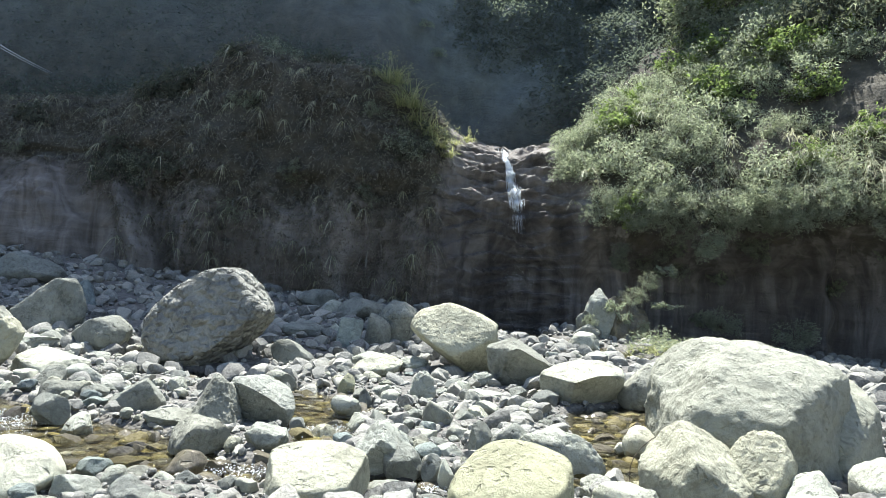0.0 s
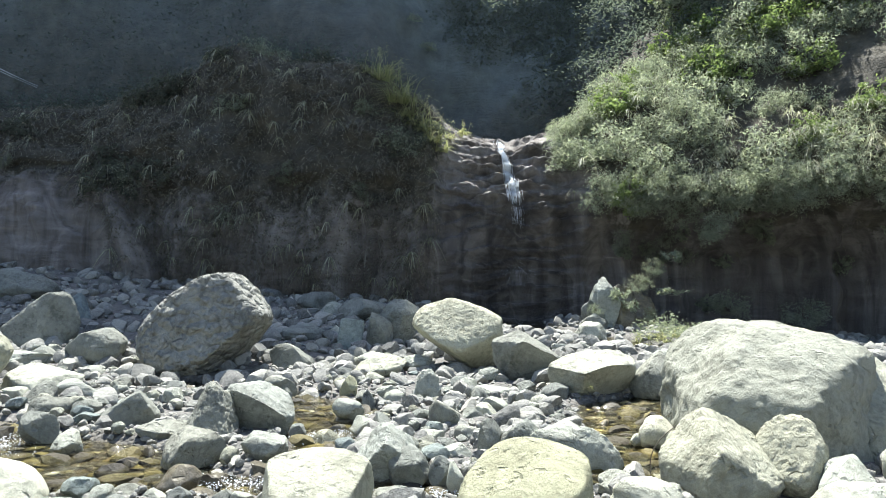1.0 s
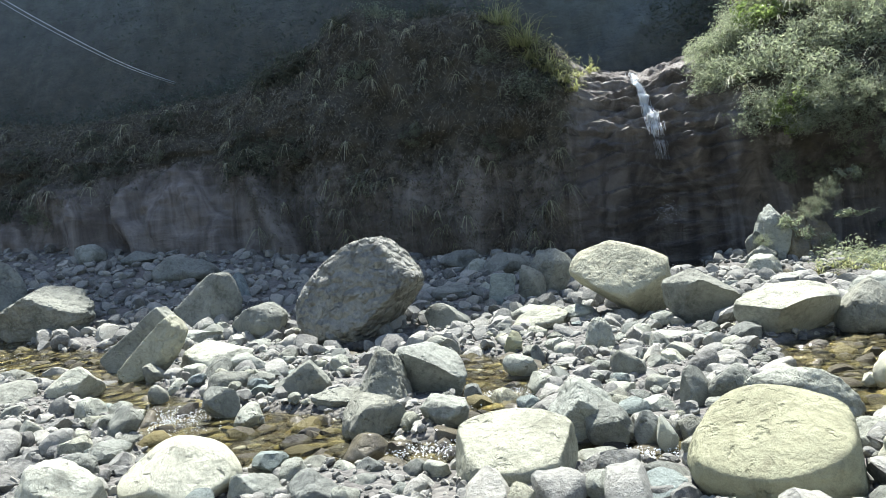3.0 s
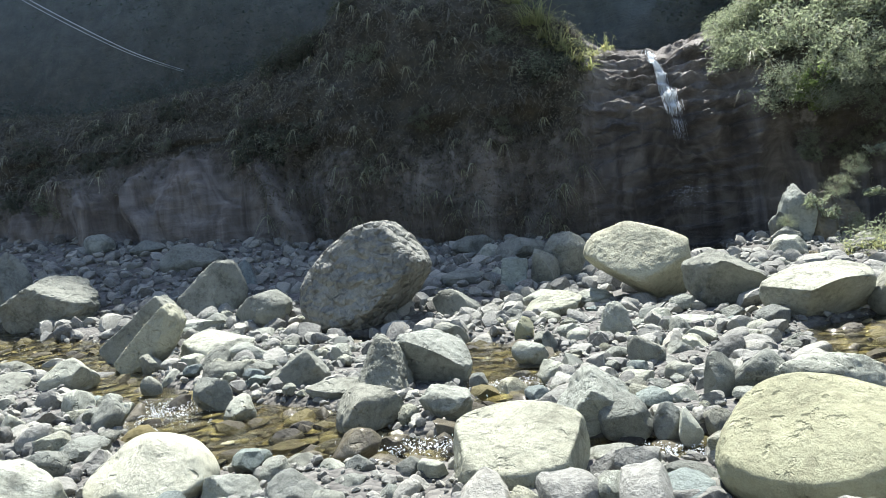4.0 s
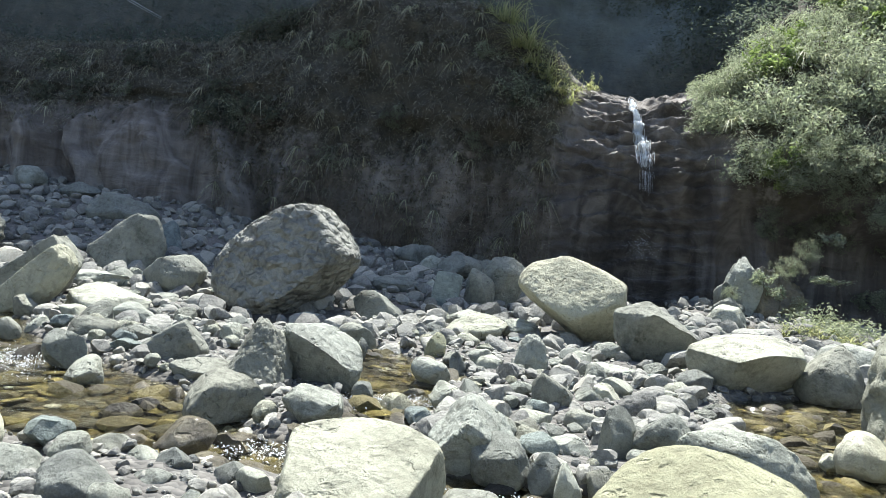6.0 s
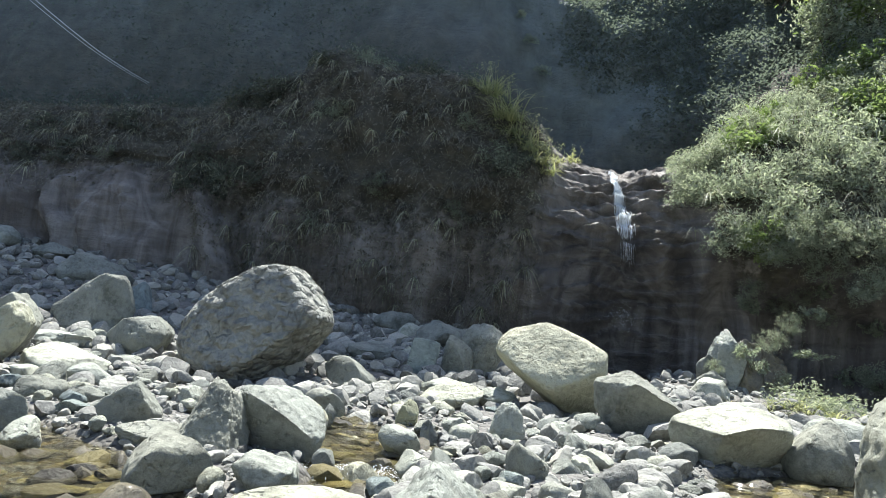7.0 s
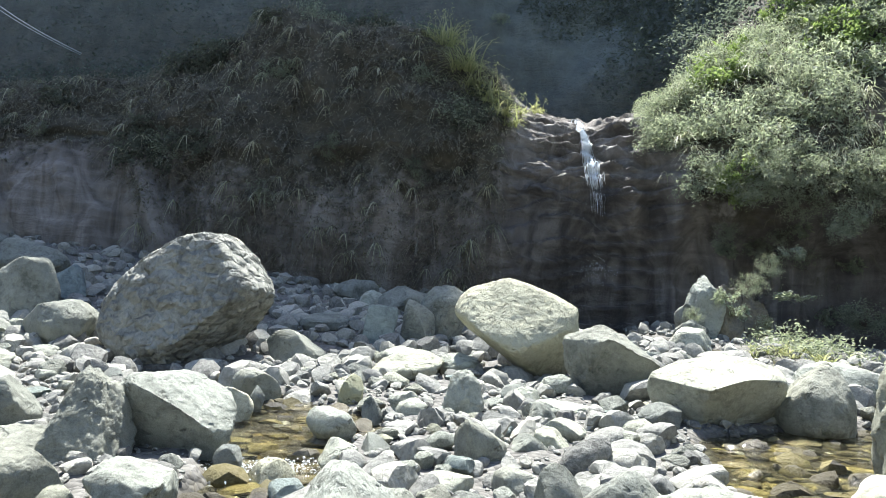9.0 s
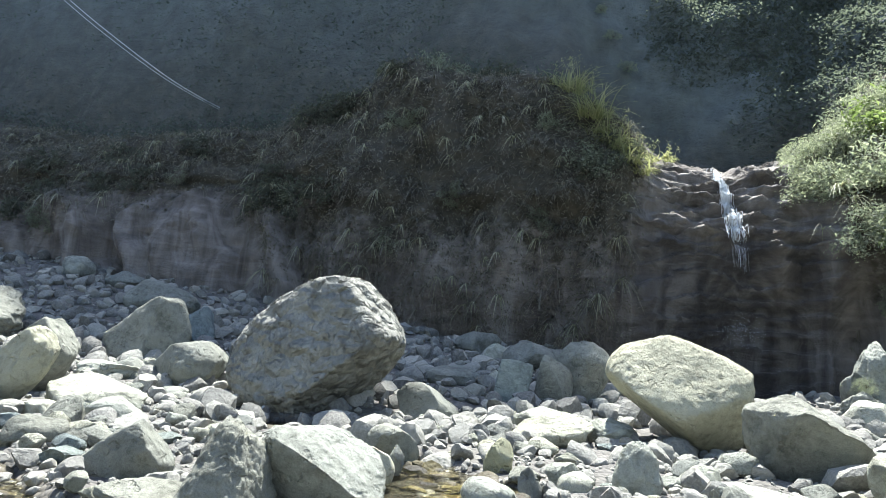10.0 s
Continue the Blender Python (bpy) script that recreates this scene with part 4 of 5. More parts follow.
GRAVEL = island_rock("mixed_gravel", [(0.0, (0.08, 0.08, 0.072)), (0.3, (0.19, 0.19, 0.168)), (0.6, (0.30, 0.30, 0.262)), (0.85, (0.43, 0.42, 0.35)), (1.0, (0.14, 0.144, 0.135))])


def gravel_places(n, y0, y1, left, right, lo, hi, seed, clear=0.0, dry=0.30, odd=0.12):
    r = np.random.default_rng(seed)
    y = y0 + (y1 - y0) * r.random(n)
    x = r.uniform(left[0] + left[1] * y, right[0] + right[1] * y)
    s = lo * (hi / lo) ** (r.random(n) ** 1.6)
    keep = channel(x, y) < np.where(r.random(n) < odd, 2.0, dry)
    if clear:
        gap = np.hypot(x[:, None] - TX[None, :, 0], y[:, None] - TX[None, :, 1]) - clear * (TX[None, :, 2] + 0.35 * s[:, None])
        keep &= gap.min(1) > 0
    x, y, s = x[keep], y[keep], s[keep]
    return np.stack([x, y, ground_z(x, y), s], 1)


scatter_stones("rubble", "grey angular stones packed between the river boulders", GRAVEL, gravel_places(2400, 4.4, 14.5, (-2.5, -0.95), (1.5, 0.75), 0.14, 0.46, 15, 1.0, 0.08, 0.04), 3, 15)
scatter_stones("gravel", "grey and cream pebbles between the river boulders", GRAVEL, gravel_places(8500, 4.2, 12.8, (-2.0, -0.92), (1.2, 0.65), 0.035, 0.17, 5), 2, 5)
scatter_stones("gravel", "shaded grey cobble bar at the cliff's foot", GRAVEL, gravel_places(5200, 12.5, 26.3, (-3, -0.95), (2.0, 0.72), 0.12, 0.62, 6), 2, 6)
scatter_stones("gravel", "rounded pebbles on the near bank", GRAVEL, gravel_places(3000, -4, 4.5, (-8, 0), (8, 0), 0.05, 0.2, 8), 1, 8)
scatter_stones("rubble", "grey angular stones on the near bank", GRAVEL, gravel_places(1100, -4, 4.6, (-8, 0), (8, 0), 0.15, 0.42, 9), 2, 9)

AMBER = island_rock("algae_brown_stones", [(0.0, (0.012, 0.010, 0.006)), (0.45, (0.040, 0.031, 0.009)), (0.75, (0.085, 0.070, 0.017)), (1.0, (0.145, 0.116, 0.031))], 0.10)
r = np.random.default_rng(21)
x, y, s = r.uniform(-16, 7, 26000), r.uniform(4.5, 17, 26000), 0.10 + 0.34 * r.random(26000) ** 2.0
k = channel(x, y) > 0.42
x, y, s = x[k][:1900], y[k][:1900], s[k][:1900]
scatter_stones("stream_stones", "brown algae-covered stones under the shallow stream", AMBER, np.stack([x, y, ground_z(x, y) - 0.02, s], 1), 2, 22)
x, y = r.uniform(-9, 4, 4000), r.uniform(6, 13, 4000)
k = (channel(x, y) > 0.3) & (channel(x, y) < 0.75)
x, y, s = x[k][:110], y[k][:110], r.uniform(0.2, 0.42, 110)[:k.sum()]
scatter_stones("wet_stones", "wet dark brown stones along the stream's edge", WET, np.stack([x, y, ground_z(x, y) + 0.02, s], 1), 3, 23)

# ---- falling and running white water ----
def ribbons(lines, widths):
    """Thin strips along lines (n x k x 3), lying across the view."""
    w = np.asarray(widths)[:, None, None] * np.array([1.0, 0.25, 0.0])
    taper = np.interp(np.linspace(0, 1, lines.shape[1]), [0, 0.15, 0.8, 1], [0.4, 1, 0.9, 0.3])[None, :, None]
    return lines - w * taper, lines + w * taper


def waterfall():
    top = new("waterfall")
    n, k = 460, 40
    s = np.linspace(4.35, 2.02, k)
    u = rng.normal(size=n)
    part_in = rng.random(n)
    x = np.interp(s, [2.0, 2.4, 3.2, 3.8, 4.35], [2.42, 2.34, 2.16, 2.0, 2.15])[None] + u[:, None] * np.interp(s, [2.0, 2.3, 3.0, 3.7, 4.35], [0.17, 0.13, 0.085, 0.055, 0.10])[None]
    x += 0.03 * np.sin(s[None] * 14 + part_in[:, None] * 40)
    p = on_cliff(x.reshape(-1), np.broadcast_to(s, x.shape).reshape(-1)).reshape(n, k, 3)
    p[:, :, 1] -= 0.05 + 0.16 * rng.random((n, 1)) + 0.02 * rng.random((n, k))
    p[:, :, 2] += 0.02 + 0.10 * rng.random((n, 1))
    keep = 4 + (rng.random(n) * 7).astype(int)
    starts = (rng.random(n) * (k - keep)).astype(int)
    cut = np.stack([p[i, np.round(np.linspace(a, a + m - 1, 8)).astype(int)] for i, (a, m) in enumerate(zip(starts, keep))])
    l, r = ribbons(cut, rng.uniform(0.003, 0.010, n))
    part("cascade", strips_mesh("cascade", l, r, FOAM), top)
    m = 40
    lip = on_cliff(rng.normal(2.42, 0.12, m), np.full(m, 2.05))
    drop = np.linspace(0, 1, 10)[None]
    length = np.where(rng.random(m) < 0.6, rng.uniform(0.15, 0.45, m), rng.uniform(0.45, 0.9, m))[:, None]
    q = np.stack([lip[:, :1] + 0.05 * drop, lip[:, 1:2] - 0.12 - 0.25 * np.sqrt(drop), lip[:, 2:] - length * drop], 2)
    l, r = ribbons(q, rng.uniform(0.0008, 0.0018, m))
    part("falling_thread", strips_mesh("falling_thread", l, r, FOAM), top)
    c = rng.normal(size=(260, 3)) * [0.28, 0.15, 0.22] + [2.45, 26.0, 2.1]
    c2 = rng.normal(size=(160, 3)) * [0.5, 0.2, 0.06] + [2.5, 25.9, 0.15]
    part("splash", leaf_quads("splash", np.concatenate([c, c2]), 0.035, FOAM, 0.5), top)["kind"] = "stuff"
    return tagged(top, "thin white waterfall over dark layered rock ledges", "waterfall")


def leaf_quads(name, centres, size, mat, narrow=0.45, droop=0.0, up=0.5):
    """Folded leaf blades round the given places."""
    c = np.asarray(centres)
    n = len(c)
    s = np.asarray(size) * rng.uniform(0.6, 1.3, n)
    a = rng.normal(size=(n, 3))
    a[:, 2] = a[:, 2] * 0.6 - droop
    a /= np.linalg.norm(a, axis=1)[:, None]
    nrm = rng.normal(size=(n, 3)) + [0, 0, up]
    b = np.cross(nrm, a)
    b /= np.linalg.norm(b, axis=1)[:, None] + 1e-9
    h = np.cross(a, b)
    A, B, H = a * s[:, None], b * (s * narrow)[:, None], h * (s * 0.12)[:, None]
    return quads_mesh(name, np.stack([c - A * 0.5, c + B * 0.5 + H - A * 0.05, c + A * 0.55 - H, c - B * 0.5 + H - A * 0.05], 1), mat)


tagged_fall = waterfall()


def riffle(label, x, y, w, d, n, turn, seed):
    """Broken white water: wavelets and droplets lying on the stream."""
    r = np.random.default_rng(seed)
    c, s = math.cos(radians(turn)), math.sin(radians(turn))
    u, v = r.normal(size=n) * w * 0.5, r.normal(size=n) * d * 0.5
    px, py = x + u * c - v * s, y + u * s + v * c
    pz = bed(px, py) - 0.05 + r.random(n) ** 2 * 0.035
    ob = new("riffle", leaf_quads("riffle", np.stack([px, py, pz], 1), 0.024, FOAM, 0.6, 0, 3.0))
    return tagged(ob, label, "white water", kind="stuff")


riffle("sparkling white riffle between wet stones", -5.75, 8.6, 0.8, 0.5, 620, -50, 1)
riffle("sparkling white riffle between wet stones", -2.05, 7.0, 0.7, 0.25, 420, 10, 2)
riffle("sparkling white riffle between wet stones", -1.75, 8.95, 0.6, 0.25, 460, 20, 3)
riffle("sparkling white riffle between wet stones", -0.2, 6.65, 0.4, 0.25, 300, 0, 4)
riffle("thin white ripples on the upper stream", -15.2, 14.4, 2.2, 0.5, 420, -12, 5)


# ---- plants ----
def blades(places, count, length, width, mat, name, droop=0.9, spread=0.35, lift=0.7, seg=5):
    """Tufts of arching grass blades, joined: n tufts of count blades."""
    n = len(places)
    base = np.repeat(np.asarray(places), count, 0)
    m = len(base)
    a = rng.uniform(0, 2 * np.pi, m)
    out = np.stack([np.cos(a), np.sin(a), np.zeros(m)], 1)
    out[:, 1] -= 0.5
    ln = np.repeat(np.asarray(length) * np.ones(n), count) * rng.uniform(0.45, 1.15, m)
    t = np.linspace(0, 1, seg)[None, :, None]
    rise = lift * rng.uniform(0.5, 1.2, m)[:, None, None]
    path = base[:, None] + out[:, None] * (ln[:, None, None] * t * (spread + 0.5 * t)) + np.array([0, 0, 1.0]) * ln[:, None, None] * (rise * t - droop * t ** 2.2)
    side = np.stack([-np.sin(a), np.cos(a), np.zeros(m)], 1)[:, None] * (width * (1 - 0.85 * t ** 1.5))
    return strips_mesh(name, path - side, path + side, mat)


def stems(places, tips, radius, mat, name):
    """Tapered four-sided stems from foot to tip, slightly bowed."""
    v, f = [], []
    for k, (p, q) in enumerate(zip(places, tips)):
        p, q = np.array(p), np.array(q)
        bow = np.array([rng.normal() * 0.12, rng.normal() * 0.12, 0.1]) * np.linalg.norm(q - p)
        for j in range(5):
            t = j / 4
            c = p + (q - p) * t + bow * 4 * t * (1 - t)
            r = radius * (1 - 0.8 * t)
            v += [c + [r, 0, 0], c + [0, r, 0], c - [r, 0, 0], c - [0, r, 0]]
        o = k * 20
        f += [[o + 4 * j + i, o + 4 * j + (i + 1) % 4, o + 4 * j + 4 + (i + 1) % 4, o + 4 * j + 4 + i] for j in range(4) for i in range(4)]
    return mesh_of(name, v, f, mat)


def shrub(label, seed, leaf, size, narrow, n_tips, per_tip, droop=0.0, bark=BARK, shape=(1.0, 0.8, 0.85)):
    """A shrub 2 m across: stems from one foot, leaf sprays at the branch tips with gaps between."""
    r = np.random.default_rng(seed)
    top = new("shrub")
    d = r.normal(size=(n_tips, 3)) * [1, 1, 0.8]
    d[:, 2] = np.abs(d[:, 2]) + 0.05
    d /= np.linalg.norm(d, axis=1)[:, None]
    tips = d * shape * (0.35 + 0.95 * r.random((n_tips, 1)) ** 1.1)
    part("branchwork", stems(r.normal(size=(26, 3)) * [0.08, 0.08, 0.01], tips[:26] * 0.92, 0.022, bark, "branchwork"), top)
    spray = 0.07 + 0.09 * r.random((n_tips, 1))
    pts = np.repeat(tips, per_tip, 0) + r.normal(size=(n_tips * per_tip, 3)) * np.repeat(spray, per_tip, 0) * [1.0, 1.0, 0.75]
    pts[:, 2] -= droop * np.abs(r.normal(size=len(pts))) * 0.3
    part("foliage", leaf_quads("foliage", pts, size, leaf, narrow, droop), top)["kind"] = "stuff"
    top.matrix_world = pose(0, -60, -30)
    return tagged(top, label, "shrub")


P1 = shrub("grey-green leafy shrub hanging over the cliff edge", 11, LEAF, 0.10, 0.42, 60, 44, 0.35)
P2 = shrub("feathery pale green shrub on the sunlit slope", 12, LEAF, 0.17, 0.16, 58, 40, 0.9)
P3 = shrub("bright green broad-leaved shrub on the sunlit slope", 13, LEAF_BRIGHT, 0.16, 0.5, 46, 28, 0.3)
P4 = shrub("shrub on the gorge wall, shade put into its dark leaves", 14, LEAF_DARK, 0.17, 0.45, 55, 26, 0.4)
P5 = shrub("pale silvery green shrub on the sunlit slope", 15, LEAF_SILVER, 0.105, 0.3, 62, 42, 0.5)
P6 = shrub("open pale spray of leaves hanging on the dark wall", 16, LEAF_SILVER, 0.30, 0.34, 18, 16, 0.7, shape=(1.0, 0.8, 0.6))
PROTOS = (P1, P2, P3, P4, P5, P6)


def plant(proto, x, y, z, s, tip=0.0, group="", label=""):
    ob = copy_thing(proto, pose(x, y, z, tip + rng.uniform(-8, 8), rng.uniform(-8, 8), rng.uniform(0, 360)))
    ob.scale = (s, s, s * rng.uniform(0.85, 1.1))
    tagged(ob, label, "", group)
    return ob


# the sunlit slope beside the fall
for k in range(80):
    x = 4.6 + 17.5 * (k + rng.random()) / 80
    s = rng.uniform(2.25, 4.4)
    if x < 6 and s > 3.6:
        s = rng.uniform(2.4, 3.5)
    p = on_cliff(np.array([x]), np.array([s]))[0]
    fresh = (10.0 < x < 15.5 and s > 2.9) or (5.2 < x < 6.8 and s < 2.7)
    plant(P3 if fresh and k % 5 < 3 else (P1, P2, P5, P2, P5)[k % 5], p[0], p[1] - 0.1, p[2] - 0.15, rng.uniform(0.7, 1.55), 38 if s < 2.7 else 15, "shrubs on the slope beside the waterfall")
for k in range(30):
    x = rng.uniform(9.4, 17.0)
    p = on_cliff(np.array([x]), np.array([rng.uniform(3.8, 4.0 + 1.2 * min(1.0, (x - 9.0) / 3.0))]))[0]
    plant((P2, P1, P3, P5, P1)[k % 5], p[0], p[1] - 0.2, p[2] - 0.2, rng.uniform(0.95, 1.4), 12, "shrubs on the slope beside the waterfall")
for k in range(22):
    p = on_cliff(np.array([11.5 + 8.0 * (k + rng.random()) / 22]), np.array([rng.uniform(3.9, 5.2)]))[0]
    plant((P1, P5, P4, P2)[k % 4], p[0], p[1] - 0.2, p[2] - 0.2, rng.uniform(1.3, 1.8), 12, "shrubs on the slope beside the waterfall")
for k in range(30):
    x = 5.0 + 9.0 * (k + rng.random()) / 30
    p = on_cliff(np.array([x]), np.array([rng.uniform(3.3, 4.0 + 0.06 * x)]))[0]
    plant((P5, P1, P2, P5, P3)[k % 5], p[0], p[1] - 0.15, p[2] - 0.15, rng.uniform(0.7, 1.15), 15, "shrubs on the slope beside the waterfall")
# the slope's edge over the fall's rock
for k in range(16):
    p = on_cliff(np.array([rng.uniform(3.9, 5.4)]), np.array([rng.uniform(2.9, 4.6)]))[0]
    if p[0] > 4.9 - 0.35 * (p[2] - 6):
        plant((P2, P5, P1)[k % 3], p[0], p[1] - 0.1, p[2] - 0.15, rng.uniform(0.4, 0.75), 25, "shrubs on the slope beside the waterfall")
# overhang fringe, hanging down before the dark wall
for k in range(15):
    x = 5.4 + 14 * (k + rng.random()) / 15
    p = on_cliff(np.array([x]), np.array([rng.uniform(2.05, 2.3)]))[0]
    plant((P2, P5)[k % 2], p[0], p[1] - 0.1, p[2] - 0.1, rng.uniform(0.3, 0.6), 60, "shrubs on the slope beside the waterfall")
# a ragged curtain of leaves and reeds over the dark wall's upper edge
for k in range(36):
    x = 5.3 + 13.5 * (k + rng.random()) / 36
    low = np.interp(x, [5.3, 6.6, 7.6, 8.6, 10.2, 11.2, 14, 19], [4.9, 4.6, 4.3, 3.0, 3.2, 4.6, 4.5, 4.3])
    p = on_cliff(np.array([x]), np.array([2.0]))[0]
    plant(P3 if 5.3 < x < 6.9 and k % 2 else (P1, P5, P2)[k % 3], x, p[1] - rng.uniform(0.5, 1.1), rng.uniform(low, 5.2), rng.uniform(0.5, 0.95), 50, "shrubs on the slope beside the waterfall")
# plants hanging down the dark wall to its foot
for k in range(15):
    p = on_cliff(np.array([rng.uniform(6.2, 11.5)]), np.array([rng.uniform(0.8, 2.0)]))[0]
    plant((P6, P2, P6)[k % 3], p[0], p[1] - 0.25, p[2], rng.uniform(0.3, 0.55), 55, "shrubs hanging on the dark wall", "pale shrub hanging on the dark wall")
# higher on the same slope, half shade put in by dark-leaved shrubs
for k in range(16):
    x = rng.uniform(12, 34)
    p = on_cliff(np.array([x]), np.array([rng.uniform(4.2, 5.8)]))[0]
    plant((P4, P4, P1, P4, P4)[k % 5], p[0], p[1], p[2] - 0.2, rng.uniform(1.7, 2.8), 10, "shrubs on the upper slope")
# low shrubs on the shaded gorge wall
for k in range(32):
    x = rng.uniform(-28, -0.9)
    s = rng.uniform(1.3, 4.6)
    p = on_cliff(np.array([x]), np.array([s]))[0]
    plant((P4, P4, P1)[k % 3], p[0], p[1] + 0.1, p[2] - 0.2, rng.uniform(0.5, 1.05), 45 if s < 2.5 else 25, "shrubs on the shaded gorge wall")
for k in range(5):
    p = on_cliff(np.array([-3.6 + 0.6 * k]), np.array([5.375 - 0.022 * k]))[0]
    plant(P5, p[0], p[1] - 0.4, p[2] + 0.1, rng.uniform(0.3, 0.7), 0, "sunlit shrubs above the gorge", "small sunlit shrub on the slope above the gorge")
plant(P6, 6.95, 22.2, 1.45, 0.5, 10, "", "small sunlit leafy branch hanging before the dark cliff").scale = (0.62, 0.45, 0.22)
for x, y, z, w in ((5.25, 21.95, 1.35, 0.38), (5.6, 22.1, 1.0, 0.34), (5.95, 22.3, 1.7, 0.36), (6.5, 22.6, 2.2, 0.34), (7.2, 22.9, 2.6, 0.4), (4.5, 22.0, 0.9, 0.22), (6.3, 22.2, 0.7, 0.3)):
    plant((P6, P2)[int(10 * x) % 2], x, y, z, w, 35, "plants round the mossy rock mound", "pale leafy plant hanging by the mossy rock mound")
plant(P1, 9.3, 23.6, 0.8, 0.7, 20, "", "bluish shaded shrub at the cliff's foot")
plant(P1, 11.6, 23.0, 0.5, 0.8, 20, "", "bluish shaded shrub at the cliff's foot")
for k in range(8):
    x = rng.uniform(9, 21)
    p = on_cliff(np.array([x]), np.array([rng.uniform(0.3, 1.5)]))[0]
    plant(P6, p[0], p[1] - 0.15, p[2], rng.uniform(0.3, 0.6), 45, "dark shrubs at the cliff's foot", "dark shaded shrub at the cliff's foot")
for proto in PROTOS:
    for o in (*proto.children_recursive, proto):
        bpy.data.objects.remove(o)

# grass on the gorge wall: tufts past counting
n = 1900
tx, ts = rng.uniform(-30, -0.7, n), 0.2 + 4.7 * rng.random(n) ** 1.15


def patchy(x, s):
    """Where plants cling to the wall: patches whose lower edge wanders along it."""
    w = np.array([noise.noise(Vector((a * 0.22, 3.0, 0))) + 0.6 * noise.noise(Vector((a * 0.9, b * 1.1, 5.0))) for a, b in zip(x, s)])
    bare = np.interp(x, [-30, -23, -21, -14, -12, -8, -4, 0], [0.9, 1.4, 2.2, 1.8, 0.6, 0.1, 0.05, 0.35])
    return rng.random(len(x)) < np.clip((s - bare - 0.8 * w + 0.45) / 1.1, 0.0, 1.0)


keep = patchy(tx, ts)
tp = on_cliff(tx[keep], ts[keep])
pale = rng.random(len(tp)) < np.where((tp[:, 0] > -11), 0.14, 0.07)
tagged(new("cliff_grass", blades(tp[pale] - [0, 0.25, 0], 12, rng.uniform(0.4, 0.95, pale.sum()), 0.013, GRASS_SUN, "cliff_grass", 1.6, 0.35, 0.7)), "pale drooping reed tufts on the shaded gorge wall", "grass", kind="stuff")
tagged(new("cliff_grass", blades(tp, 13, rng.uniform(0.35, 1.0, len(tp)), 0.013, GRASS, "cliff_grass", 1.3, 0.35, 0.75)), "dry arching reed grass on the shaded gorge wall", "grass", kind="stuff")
n = 190
tx = np.where(rng.random(n) < 0.45, rng.normal(13.5, 1.6, n), rng.uniform(4.4, 20, n))
ts = np.where((tx > 9) & (tx < 16), rng.uniform(2.05, 3.3, n), rng.uniform(2.1, 4.1, n))
tp = on_cliff(np.clip(tx, 4.4, 20), ts) + [0, -0.4, 0.3]
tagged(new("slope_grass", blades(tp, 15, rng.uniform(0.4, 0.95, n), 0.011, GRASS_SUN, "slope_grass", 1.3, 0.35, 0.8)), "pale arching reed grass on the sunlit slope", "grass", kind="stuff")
n = 60
tp = on_cliff(rng.uniform(5.5, 19, n), rng.uniform(0.6, 1.9, n)) + [0, -0.1, 0]
tagged(new("wall_grass", blades(tp, 9, rng.uniform(0.3, 0.6, n), 0.01, GRASS, "wall_grass", 1.5, 0.3, 0.6)), "thin grass hanging on the dark wall", "grass", kind="stuff")
# a small leafy cover over the wall
n = 44000
lx, ls = rng.uniform(-30, -0.5, n), 0.2 + 4.6 * rng.random(n) ** 1.15
kl = patchy(lx, ls)
lx, ls = lx[kl], ls[kl]
n = len(lx)
lp = on_cliff(lx, ls) + rng.normal(size=(n, 3)) * [0.12, 0.16, 0.12] - [0, 0.12, 0]
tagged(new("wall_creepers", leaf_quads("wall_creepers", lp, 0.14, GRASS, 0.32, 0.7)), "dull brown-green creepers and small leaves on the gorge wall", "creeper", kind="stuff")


def reed_clump(label, x, y, z, n, h):
    top = new("reed_clump")
    feet = rng.normal(size=(n, 3)) * [0.22, 0.18, 0.02]
    part("tuft", blades(feet, 7, np.full(n, h), 0.016, GRASS_PALE, "tuft", 0.75, 0.25, 1.0), top)
    tips = feet[: n // 3] + rng.normal(size=(n // 3, 3)) * [0.12, 0.1, 0.05] + [0, 0, h * 0.95]
    part("branchwork", stems(feet[: n // 3], tips, 0.012, GRASS_PALE, "branchwork"), top)["kind"] = "stuff"
    pl = np.repeat(tips, 12, 0) + rng.normal(size=(len(tips) * 12, 3)) * [0.05, 0.05, 0.14]
    part("plume", leaf_quads("plume", pl, 0.09, GRASS_PALE, 0.25, 0.6), top)["kind"] = "stuff"
    top.matrix_world = pose(x, y, z)
    return tagged(top, label, "reeds")


for x, s, n, h in ((-2.1, 3.7, 26, 1.7), (-1.85, 3.5, 20, 1.3), (-1.5, 3.4, 18, 1.0), (-1.2, 3.3, 16, 0.9), (-0.8, 3.1, 14, 0.8), (-0.4, 3.0, 12, 0.7), (-2.8, 4.0, 18, 1.3), (-3.2, 4.1, 14, 1.1), (-0.1, 3.6, 10, 0.5), (0.25, 4.0, 10, 0.45), (0.5, 4.4, 8, 0.4)):
    p = on_cliff(np.array([x]), np.array([s]))[0]
    reed_clump("yellow-green sunlit reeds on the gorge crest", p[0], p[1] - 0.1, p[2] - 0.05, n, h)

# woods on the mountain: leaf clumps past counting
n = 170000
fx = np.concatenate([rng.uniform(-62, 50, n // 2), rng.uniform(-25, 30, n // 2)])
fs = rng.uniform(4.5, 7.0, n)
cl = np.array([noise.noise(Vector((a * 0.35, b * 3.0, 0))) for a, b in zip(fx, fs)])
open_rock = ((fs < 5.1) & (np.abs(fx - 2.2) < 4.2)) | ((fx > -9) & (fx < 12) & (fs > 4.95)) | (rng.random(n) < np.clip((fx - 6) / 8, 0, 0.7))
